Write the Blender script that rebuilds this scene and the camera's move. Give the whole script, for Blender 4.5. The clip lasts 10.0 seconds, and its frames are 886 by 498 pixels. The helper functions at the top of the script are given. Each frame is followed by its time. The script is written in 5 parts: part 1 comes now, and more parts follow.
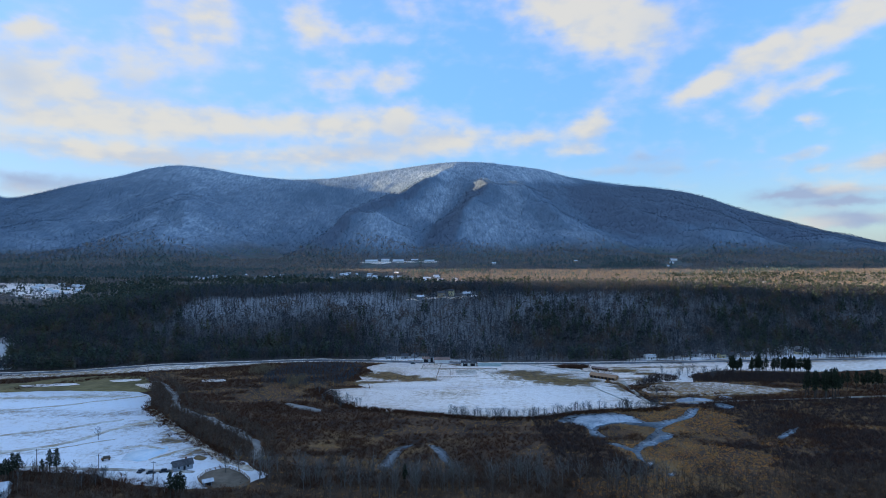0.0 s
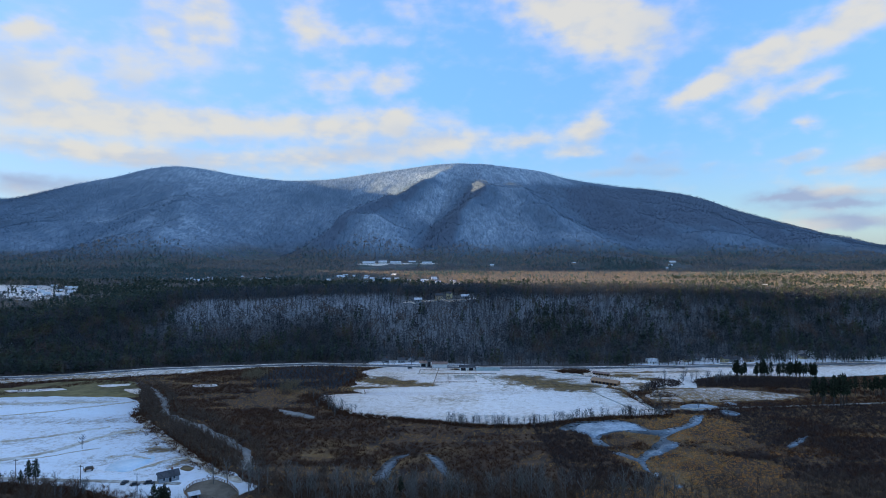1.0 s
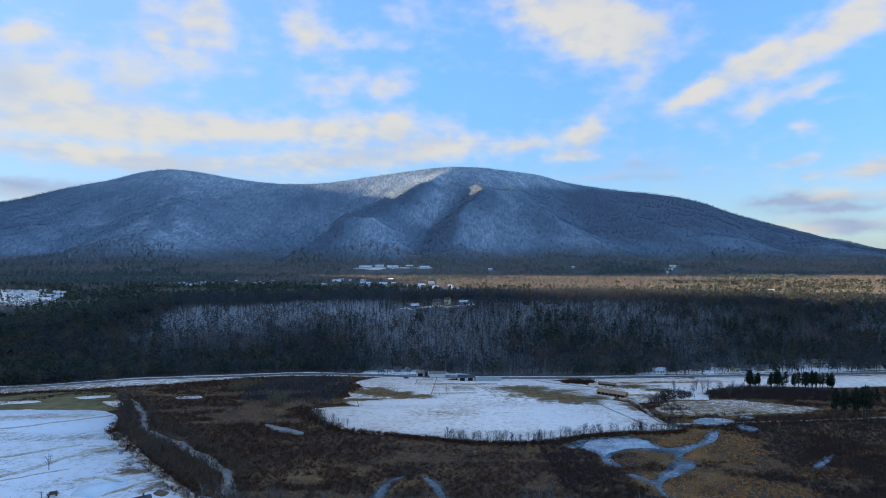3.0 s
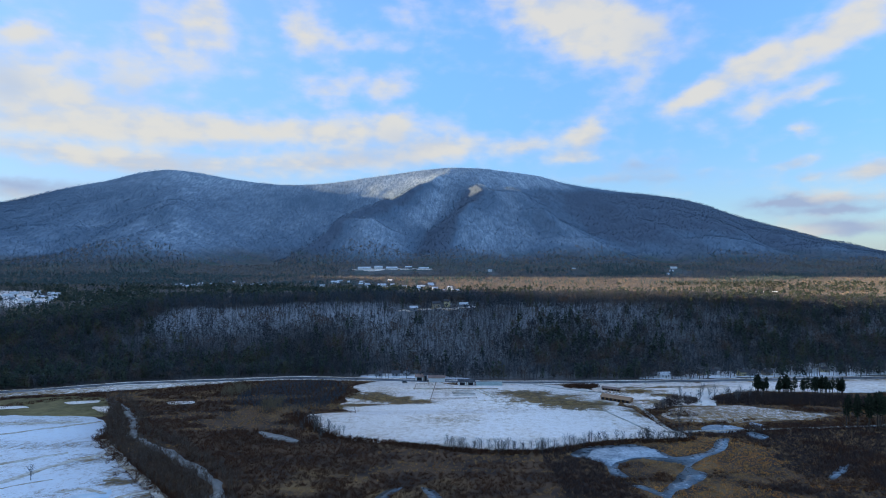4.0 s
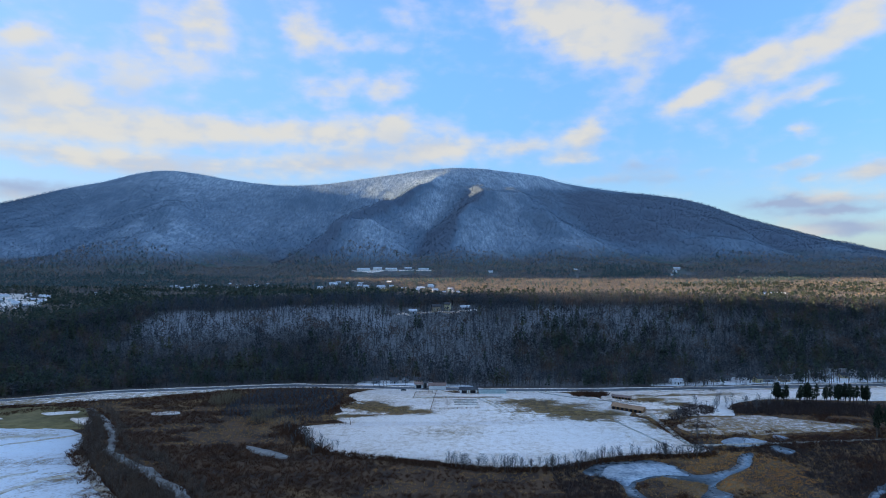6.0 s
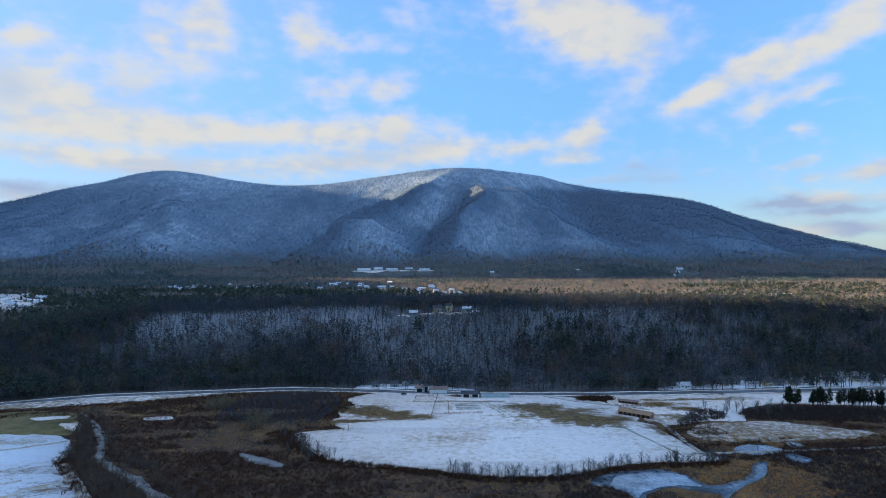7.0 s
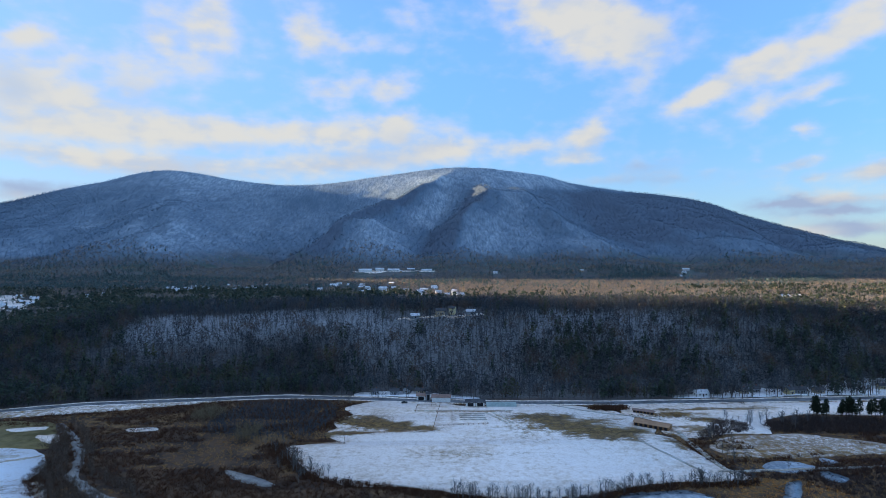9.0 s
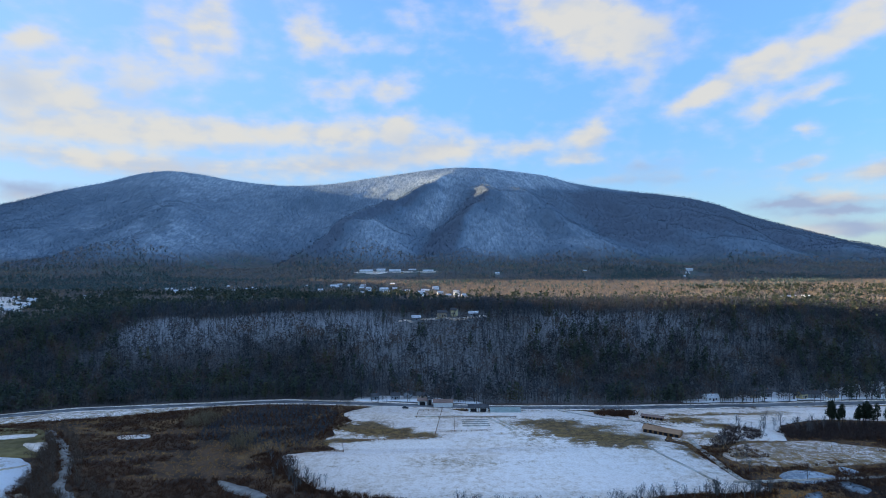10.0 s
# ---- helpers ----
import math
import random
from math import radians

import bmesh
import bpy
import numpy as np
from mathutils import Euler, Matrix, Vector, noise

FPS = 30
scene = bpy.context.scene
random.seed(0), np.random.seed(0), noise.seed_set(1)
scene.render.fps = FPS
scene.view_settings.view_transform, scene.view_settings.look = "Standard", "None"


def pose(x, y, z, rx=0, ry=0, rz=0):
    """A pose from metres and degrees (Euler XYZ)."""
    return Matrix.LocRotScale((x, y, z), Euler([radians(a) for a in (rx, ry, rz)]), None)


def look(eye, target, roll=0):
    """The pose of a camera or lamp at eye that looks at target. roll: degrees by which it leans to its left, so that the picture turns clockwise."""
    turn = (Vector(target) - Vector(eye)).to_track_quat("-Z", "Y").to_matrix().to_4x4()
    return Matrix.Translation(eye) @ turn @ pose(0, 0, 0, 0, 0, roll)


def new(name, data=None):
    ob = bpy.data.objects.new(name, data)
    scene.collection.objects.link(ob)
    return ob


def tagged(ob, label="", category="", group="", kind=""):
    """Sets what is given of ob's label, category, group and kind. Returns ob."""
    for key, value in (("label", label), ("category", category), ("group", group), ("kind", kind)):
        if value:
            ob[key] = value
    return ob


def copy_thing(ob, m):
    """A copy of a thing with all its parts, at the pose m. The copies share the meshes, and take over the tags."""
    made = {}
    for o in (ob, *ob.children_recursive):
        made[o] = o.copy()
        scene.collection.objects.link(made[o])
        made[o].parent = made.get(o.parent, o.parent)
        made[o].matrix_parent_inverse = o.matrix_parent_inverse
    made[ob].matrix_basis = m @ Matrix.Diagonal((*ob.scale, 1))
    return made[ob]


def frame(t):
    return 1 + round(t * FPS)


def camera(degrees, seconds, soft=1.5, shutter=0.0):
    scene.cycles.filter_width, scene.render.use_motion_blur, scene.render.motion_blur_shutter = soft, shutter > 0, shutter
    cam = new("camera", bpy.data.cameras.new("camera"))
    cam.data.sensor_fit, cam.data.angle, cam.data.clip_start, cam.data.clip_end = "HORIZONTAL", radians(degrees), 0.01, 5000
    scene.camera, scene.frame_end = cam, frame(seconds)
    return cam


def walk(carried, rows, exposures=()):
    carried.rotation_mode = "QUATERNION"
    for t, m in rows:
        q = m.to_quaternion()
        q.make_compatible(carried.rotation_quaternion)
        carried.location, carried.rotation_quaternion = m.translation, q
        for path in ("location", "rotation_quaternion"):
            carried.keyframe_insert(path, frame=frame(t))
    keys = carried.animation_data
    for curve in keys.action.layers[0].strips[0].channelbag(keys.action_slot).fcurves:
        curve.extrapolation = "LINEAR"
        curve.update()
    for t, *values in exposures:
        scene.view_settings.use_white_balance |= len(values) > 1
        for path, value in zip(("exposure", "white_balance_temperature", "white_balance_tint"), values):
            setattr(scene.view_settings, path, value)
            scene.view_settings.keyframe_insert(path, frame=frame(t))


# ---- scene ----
cam = camera(75.0, 10.0, soft=0.9)
PATH = [
    (0, (0.966, -9.807, 114.332), (1.0, -7.807, 114.316), -0.3),
    (0.5, (0.987, -3.856, 114.329), (1.024, -1.856, 114.315), -0.2),
    (1, (1.008, 2.121, 114.324), (1.05, 4.12, 114.314), -0.2),
    (1.5, (1.032, 8.152, 114.317), (1.077, 10.152, 114.311), -0.2),
    (2, (1.054, 14.253, 114.306), (1.101, 16.253, 114.304), -0.2),
    (2.5, (1.072, 20.425, 114.286), (1.121, 22.425, 114.287), -0.2),
    (4, (1.116, 39.132, 114.144), (1.169, 41.131, 114.152), -0.1),
    (4.5, (1.133, 45.414, 114.115), (1.186, 47.414, 114.124), -0.1),
    (5, (1.161, 51.743, 114.086), (1.214, 53.742, 114.096), -0.2),
    (5.5, (1.198, 58.115, 114.05), (1.252, 60.115, 114.061), -0.2),
    (7, (1.322, 77.356, 113.845), (1.372, 79.355, 113.857), -0.2),
    (7.5, (1.353, 83.798, 113.812), (1.401, 85.798, 113.825), -0.2),
    (8, (1.382, 90.266, 113.788), (1.428, 92.266, 113.8), -0.2),
    (8.5, (1.413, 96.75, 113.769), (1.458, 98.75, 113.781), -0.2),
    (9, (1.444, 103.243, 113.755), (1.486, 105.242, 113.768), -0.2),
    (9.5, (1.476, 109.726, 113.746), (1.516, 111.725, 113.76), -0.2),
    (10, (1.508, 116.208, 113.74), (1.545, 118.207, 113.755), -0.3),
]
walk(cam, [(t, look(eye, target, roll)) for t, eye, target, roll in PATH], exposures=[(0.0, 1.3, 5200, 2.0), (10.0, 1.3, 5200, 2.0)])

# ---- world, sun ----
SUN_AZ, SUN_EL = radians(-75), radians(9.0)      # azimuth from +y, clockwise positive
sun_way = Vector((math.sin(SUN_AZ) * math.cos(SUN_EL), math.cos(SUN_AZ) * math.cos(SUN_EL), math.sin(SUN_EL)))
sun = new("sun", bpy.data.lights.new("sun", "SUN"))
sun.data.energy, sun.data.angle, sun.data.color = 5.5, radians(0.6), (1.0, 0.68, 0.36)
sun.matrix_world = look((0, 0, 500), Vector((0, 0, 500)) - sun_way)


class Tree:
    """Small wrapper for building a node tree."""

    def __init__(self, tree):
        self.tree = tree

    def node(self, kind, **values):
        n = self.tree.nodes.new(kind)
        for key, value in values.items():
            if key == "op":
                n.operation = value
            elif key == "blend":
                n.blend_type = value
            elif key == "data":
                n.data_type = value
        return n

    def put(self, socket, value):
        if value is None:
            return
        if isinstance(value, bpy.types.NodeSocket):
            self.tree.links.new(value, socket)
        elif isinstance(value, (tuple, list)):
            v = list(value)
            if socket.type == "RGBA" and len(v) == 3:
                v.append(1.0)
            socket.default_value = v
        else:
            socket.default_value = value

    def math(self, op, a, b=None, c=None, clamp=False):
        n = self.node("ShaderNodeMath", op=op)
        n.use_clamp = clamp
        for s, v in zip(n.inputs, (a, b, c)):
            self.put(s, v)
        return n.outputs[0]

    def mix(self, fac, a, b, blend="MIX"):
        n = self.tree.nodes.new("ShaderNodeMix")
        n.data_type, n.blend_type = "RGBA", blend
        self.put(n.inputs[0], fac), self.put(n.inputs[6], a), self.put(n.inputs[7], b)
        return n.outputs[2]

    def noise(self, vec, scale, detail=4.0, rough=0.55, dim="3D", distort=0.0):
        n = self.tree.nodes.new("ShaderNodeTexNoise")
        n.noise_dimensions = dim
        self.put(n.inputs["Vector"], vec), self.put(n.inputs["Scale"], scale)
        self.put(n.inputs["Detail"], detail), self.put(n.inputs["Roughness"], rough), self.put(n.inputs["Distortion"], distort)
        return n.outputs[0]

    def step(self, value, lo, hi):
        n = self.tree.nodes.new("ShaderNodeMapRange")
        n.interpolation_type = "SMOOTHSTEP"
        self.put(n.inputs[0], value), self.put(n.inputs[1], lo), self.put(n.inputs[2], hi)
        return n.outputs[0]

    def scaled(self, vec, by, rot=0.0):
        n = self.tree.nodes.new("ShaderNodeMapping")
        self.put(n.inputs["Vector"], vec), self.put(n.inputs["Scale"], by), self.put(n.inputs["Rotation"], (0, 0, rot))
        return n.outputs[0]


def make_world():
    world = bpy.data.worlds.new("sky")
    scene.world = world
    world.use_nodes = True
    world.node_tree.nodes.clear()
    w = Tree(world.node_tree)
    sky = w.node("ShaderNodeTexSky")
    sky.sky_type, sky.sun_disc = "NISHITA", False
    sky.sun_elevation, sky.sun_rotation = SUN_EL, SUN_AZ
    sky.altitude, sky.air_density, sky.dust_density, sky.ozone_density = 300, 1.0, 0.4, 2.0
    coord = w.node("ShaderNodeTexCoord").outputs["Generated"]
    sep = w.node("ShaderNodeSeparateXYZ")
    w.put(sep.inputs[0], coord)
    x, y, z = sep.outputs
    az = w.math("MULTIPLY", w.math("ARCTAN2", x, y), 57.2958)
    el = w.math("MULTIPLY", w.math("ARCSINE", z), 57.2958)
    # fleecy detail: noise in the plane of azimuth and elevation, stretched along the horizon
    comb = w.node("ShaderNodeCombineXYZ")
    w.put(comb.inputs[0], az), w.put(comb.inputs[1], w.math("MULTIPLY", el, 1.7)), w.put(comb.inputs[2], 3.3)
    fleece = w.noise(comb.outputs[0], 0.42, 5.0, 0.46)
    wisp = w.noise(w.scaled(comb.outputs[0], (0.35, 1.0, 1.0)), 0.30, 5.0, 0.5)
    wob = w.math("MULTIPLY", w.math("SUBTRACT", w.noise(comb.outputs[0], 0.30, 4.0, 0.55), 0.5), 2.6)
    rise = w.math("MULTIPLY", w.math("SUBTRACT", w.noise(w.scaled(comb.outputs[0], (1.0, 1.0, 4.0)), 0.42, 4.0, 0.55), 0.5), 1.2)

    def heap(rows, drift):
        """The sum of soft banks: azimuth, elevation, half width, half height (degrees), lean, weight."""
        total = None
        for a, e, sx, sy, lean, k in rows:
            c, s = math.cos(radians(lean)), math.sin(radians(lean))
            da, de = w.math("ADD", w.math("SUBTRACT", az, a), drift), w.math("ADD", w.math("SUBTRACT", el, e), rise)
            u = w.math("ADD", w.math("MULTIPLY", da, c / sx), w.math("MULTIPLY", de, s / sx))
            v = w.math("ADD", w.math("MULTIPLY", da, -s / sy), w.math("MULTIPLY", de, c / sy))
            r = w.math("ADD", w.math("MULTIPLY", u, u), w.math("MULTIPLY", v, v))
            g = w.math("MULTIPLY", w.math("EXPONENT", w.math("MULTIPLY", r, -0.7)), k)
            total = g if total is None else w.math("ADD", total, g)
        return total

    total, dull = heap(CLOUDS, wob), heap(GREY, wob)
    # beyond the picture's sides the same broken cover goes on
    far = w.math("MULTIPLY", w.step(w.math("ABSOLUTE", az), 42.0, 60.0), w.math("MULTIPLY", w.step(wisp, 0.42, 0.65), 0.8))
    high = w.math("MULTIPLY", w.step(el, 26.0, 36.0), w.math("MULTIPLY", w.step(fleece, 0.40, 0.60), 0.9))
    total = w.math("ADD", total, w.math("MAXIMUM", far, high))
    dense = w.math("ADD", total, w.math("MULTIPLY", w.math("SUBTRACT", fleece, 0.48), 1.2))
    dense = w.math("ADD", dense, w.math("MULTIPLY", w.math("SUBTRACT", wisp, 0.5), 0.5))
    cover = w.step(dense, 0.03, 1.22)
    low = w.step(el, 14.0, 4.0)
    lit = w.mix(low, (0.362, 0.291, 0.220), (0.366, 0.289, 0.215))
    shade = w.mix(low, (0.275, 0.25, 0.24), (0.175, 0.175, 0.21))
    under = w.math("ADD", w.math("MULTIPLY", wisp, w.math("ADD", 0.3, w.math("MULTIPLY", low, 0.4))), w.math("MULTIPLY", fleece, w.math("SUBTRACT", 0.7, w.math("MULTIPLY", low, 0.4))))
    cloud = w.mix(w.math("MULTIPLY", w.step(w.math("SUBTRACT", under, w.math("MULTIPLY", w.step(el, 9.5, 6.0), 0.09)), 0.56, 0.36), 0.55), lit, shade)
    cloud = w.mix(w.math("MULTIPLY", dull, 1.1, clamp=True), cloud, shade)
    away = w.math("MAXIMUM", w.step(el, 25.0, 36.0), w.step(w.math("ABSOLUTE", az), 70.0, 110.0))
    cloud = w.mix(away, cloud, w.mix(w.step(el, 20.0, 60.0), (0.236, 0.328, 0.476), (0.300, 0.328, 0.378)))
    # clear sky: the sky model, seen through thin milky air towards the horizon
    bright = w.mix(1.0, sky.outputs[0], (SKY * 0.95, SKY * 1.11, SKY * 1.47), "MULTIPLY")
    veil = w.math("MULTIPLY", w.math("ADD", 0.56, w.math("MULTIPLY", w.step(el, 2.0, 24.0), 0.40)), w.math("ADD", 0.72, w.math("MULTIPLY", w.step(az, -45.0, 10.0), 0.30)))
    clear = w.mix(w.math("ADD", w.math("ADD", 0.16, w.math("MULTIPLY", w.step(az, 2.0, -28.0), 0.20)), w.math("MULTIPLY", w.step(el, 12.0, 2.0), 0.22)), w.mix(1.0, bright, veil, "MULTIPLY"), (0.275, 0.275, 0.285))
    out = w.mix(w.math("MULTIPLY", cover, 0.92), clear, cloud)
    bg = w.node("ShaderNodeBackground")
    w.put(bg.inputs[0], out), w.put(bg.inputs[1], 1.0)
    end = w.node("ShaderNodeOutputWorld")
    w.put(end.inputs[0], bg.outputs[0])


SKY = 0.12
CLOUDS = [(-34.2, 17.2, 1.55, 0.63, 8, 0.80), (-31.9, 18.8, 0.86, 0.40, 0, 0.35), (-21.5, 19.1, 3.07, 2.65, 0, 0.85), (-25.4, 19.3, 1.16, 1.93, 20, 0.55), (-20.4, 21.5, 1.56, 1.34, 0, 0.55), (-12.4, 20.8, 1.69, 1.85, 30, 0.85), (-9.7, 19.2, 2.66, 1.29, 0, 0.70), (-3.7, 19.7, 2.48, 0.89, 0, 0.40), (-10.2, 15.4, 2.08, 1.05, 5, 0.80), (-3.9, 15.9, 2.36, 1.30, 22, 0.85), (-7.0, 16.6, 1.75, 0.71, 10, 0.40), (-1.2, 22.2, 2.37, 1.55, -35, 0.50), (-34.9, 13.3, 3.79, 2.34, -14, 0.90), (-30.3, 12.2, 3.54, 1.13, -12, 0.46), (-27.0, 14.9, 2.92, 2.33, 0, 0.50), (-32.7, 10.3, 5.42, 0.77, -3, 0.69)]
CLOUDS += [(-23.8, 10.6, 4.11, 1.18, 0, 0.69), (-16.1, 11.5, 7.57, 0.97, -2, 0.74), (-6.2, 12.1, 5.28, 1.09, 4, 0.78), (-2.9, 12.7, 1.42, 0.90, 40, 0.55), (-28.2, 7.9, 11.03, 0.79, -3, 1.00), (-15.0, 8.4, 8.15, 0.62, 0, 0.55), (-5.9, 9.1, 6.48, 1.28, 4, 0.69), (1.0, 10.4, 2.73, 1.19, 10, 0.60), (-33.8, 5.4, 4.54, 0.61, -4, 0.81), (-35.3, 4.4, 2.18, 0.50, 0, 0.68), (12.5, 22.2, 5.38, 2.43, -8, 1.10), (16.7, 20.3, 3.28, 2.39, -15, 0.90), (21.3, 19.0, 3.13, 2.04, -5, 0.45), (20.3, 15.6, 2.64, 1.43, 35, 0.38), (24.5, 13.5, 2.09, 0.70, 18, 0.80), (27.9, 15.0, 3.25, 1.25, 25, 0.95)]
CLOUDS += [(30.4, 16.7, 2.04, 0.85, 25, 0.60), (31.6, 15.0, 1.59, 0.74, 20, 0.60), (34.3, 16.8, 3.13, 1.08, 26, 0.95), (37.8, 18.1, 2.11, 1.47, 36, 1.00), (33.2, 13.1, 2.15, 0.64, 16, 0.85), (29.9, 12.0, 1.48, 0.81, 48, 0.60), (35.1, 11.9, 0.95, 0.36, 10, 0.35), (33.5, 10.0, 0.84, 0.68, 25, 0.75), (15.4, 11.0, 1.93, 1.31, 30, 1.25), (13.8, 8.9, 2.99, 0.48, 0, 0.60), (9.8, 10.4, 1.91, 0.75, 8, 0.70), (5.3, 10.1, 4.87, 0.93, 0, 0.47), (25.6, 11.4, 2.31, 0.59, 8, 0.35), (20.8, 8.0, 2.77, 0.57, 4, 0.60), (20.3, 6.8, 6.25, 0.45, 0, 0.50), (33.1, 7.4, 1.46, 0.45, 6, 0.80)]
CLOUDS += [(33.9, 6.2, 1.13, 0.32, 0, 0.60), (29.7, 8.1, 0.82, 0.38, 0, 0.40), (38.1, 6.4, 1.55, 0.64, 4, 0.95), (31.2, 4.0, 2.40, 0.33, 3, 0.80), (35.6, 4.3, 3.15, 0.41, -2, 0.80), (36.2, 3.3, 2.74, 0.28, 0, 0.70), (36.6, 1.9, 3.07, 0.41, 0, 0.90), (35.0, 1.3, 2.13, 0.23, 0, 0.60), (35.8, 2.7, 4.17, 0.99, 0, 0.30), (-30.0, 13.5, 14.00, 3.60, 0, 0.14), (-12.0, 10.5, 16.00, 1.85, 0, 0.18), (34.0, 4.0, 6.00, 1.44, 0, 0.25), (-31.5, 16.2, 3.00, 1.20, 10, 0.30), (19.0, 19.5, 4.50, 1.60, 10, 0.30)]
GREY = [(-35.5, 13.2, 1.27, 1.19, 0, 0.90), (-26.5, 13.8, 2.25, 0.90, 0, 0.70), (-33.8, 5.6, 5.81, 1.03, 0, 1.00), (-19.1, 9.7, 3.01, 0.42, 0, 0.50), (-6.5, 9.2, 4.98, 0.78, 0, 0.50), (-2.9, 11.1, 1.68, 0.78, 0, 0.50), (20.8, 8.0, 3.04, 0.63, 0, 1.00), (20.3, 6.7, 6.42, 0.53, 0, 0.60), (31.2, 3.9, 2.71, 0.58, 0, 1.10), (38.0, 3.2, 2.09, 0.53, 0, 0.60), (35.8, 2.3, 2.21, 0.36, 0, 0.70), (37.7, 0.8, 2.46, 0.44, 0, 0.80), (22.8, 18.9, 2.86, 2.07, 0, 0.50), (28.3, 6.6, 8.69, 0.39, 0, 0.30), (34.0, 3.4, 5.5, 0.55, 0, 0.7), (37.5, 1.6, 3.0, 0.5, 0, 0.8), (31.0, 4.5, 2.4, 0.45, 0, 0.8)]
make_world()


# ---- noise and terrain ----
def vnoise(x, y, scale, seed):
    """Smooth value noise in 0 to 1, for arrays."""
    table = np.random.RandomState(seed).rand(256, 256)
    x, y = np.asarray(x, float) / scale, np.asarray(y, float) / scale
    i, j = np.floor(x).astype(int), np.floor(y).astype(int)
    u, v = x - i, y - j
    u, v = u * u * (3 - 2 * u), v * v * (3 - 2 * v)
    i0, j0, i1, j1 = i & 255, j & 255, (i + 1) & 255, (j + 1) & 255
    return (table[i0, j0] * (1 - u) + table[i1, j0] * u) * (1 - v) + (table[i0, j1] * (1 - u) + table[i1, j1] * u) * v


def fbm(x, y, scale, seed, octaves=4):
    total, amp, norm = 0.0, 1.0, 0.0
    for k in range(octaves):
        total = total + amp * vnoise(x, y, scale / 2 ** k, seed + k)
        norm, amp = norm + amp, amp * 0.5
    return total / norm


def ramp(v, lo, hi):
    t = np.clip((v - lo) / (hi - lo), 0, 1)
    return t * t * (3 - 2 * t)


def crease(x, y, line, width):
    """A ridge with a sharp crest (or a ravine, where negative) along a line of (x, y, height)."""
    best = np.zeros(np.shape(x))
    for (x0, y0, h0), (x1, y1, h1) in zip(line, line[1:]):
        dx, dy = x1 - x0, y1 - y0
        t = np.clip(((x - x0) * dx + (y - y0) * dy) / (dx * dx + dy * dy), 0, 1)
        d = np.sqrt((x - x0 - t * dx) ** 2 + (y - y0 - t * dy) ** 2 + 100)
        h = (h0 + (h1 - h0) * t) * np.exp(-d / width)
        best = np.where(np.abs(h) > np.abs(best), h, best)
    return best


def capsule(x, y, x0, y0, x1, y1, width, h0, h1):
    """A rounded ridge from one end to the other."""
    dx, dy = x1 - x0, y1 - y0
    t = np.clip(((x - x0) * dx + (y - y0) * dy) / (dx * dx + dy * dy), 0, 1)
    d2 = (x - x0 - t * dx) ** 2 + (y - y0 - t * dy) ** 2
    return (h0 + (h1 - h0) * t) * np.exp(-d2 / (2 * width * width))


# first three heights: unseen ground, raised to shade the left flank
RIDGE_X = (-4200, -3600, -3080, -2720, -2319, -2018, -1715, -1562, -1410, -1257, -1103, -950, -795, -610, -486, -330, -174, -18, 139, 296, 453, 611, 769, 928, 1087, 1246, 1406, 1550, 1727, 1888, 2049, 2211, 2373, 2595, 4000)
RIDGE_H = (700, 740, 720, 360, 380, 454, 516, 555, 572, 555, 522, 501, 487, 491, 504, 529, 548, 571, 587, 584, 566, 548, 501, 473, 451, 435, 416, 384, 320, 273, 221, 167, 138, 108, 70)
RX = np.arange(-4200, 4001, 20.0)
RH = np.convolve(np.pad(np.interp(RX, RIDGE_X, RIDGE_H), 4, "edge"), np.hanning(11)[1:-1] / np.hanning(11).sum(), "valid")
LONG_SPUR = [(130, 3190, 60), (10, 2960, 105), (-150, 2730, 120), (-290, 2500, 140), (-370, 2310, 120), (-480, 2130, 60)]
SIDE_SPUR = [(260, 3150, 18), (255, 2930, 40), (255, 2720, 108), (140, 2400, 95), (110, 2200, 60)]
EAST_SPUR = [(330, 3160, 40), (420, 2850, 70), (520, 2520, 80), (620, 2180, 60)]
SLIDE = [(482, 3180, 1.0), (515, 3085, 1.0)]
RAVINE = [(70, 3050, -25), (60, 2800, -50), (10, 2480, -75), (-30, 2200, -50)]
CREST_X, CREST_Z = (-900, -470, -380, -300, -160, 0, 160, 320, 420, 600, 900), (22, 26, 38, 52, 56, 57, 57, 56, 50, 44, 38)


def road_y(x):
    return np.interp(x, (-900, -330, -259, -171, -116, -67, 45, 140, 259, 404, 900), (440, 521, 546, 556, 564, 557, 540, 536, 540, 546, 560))


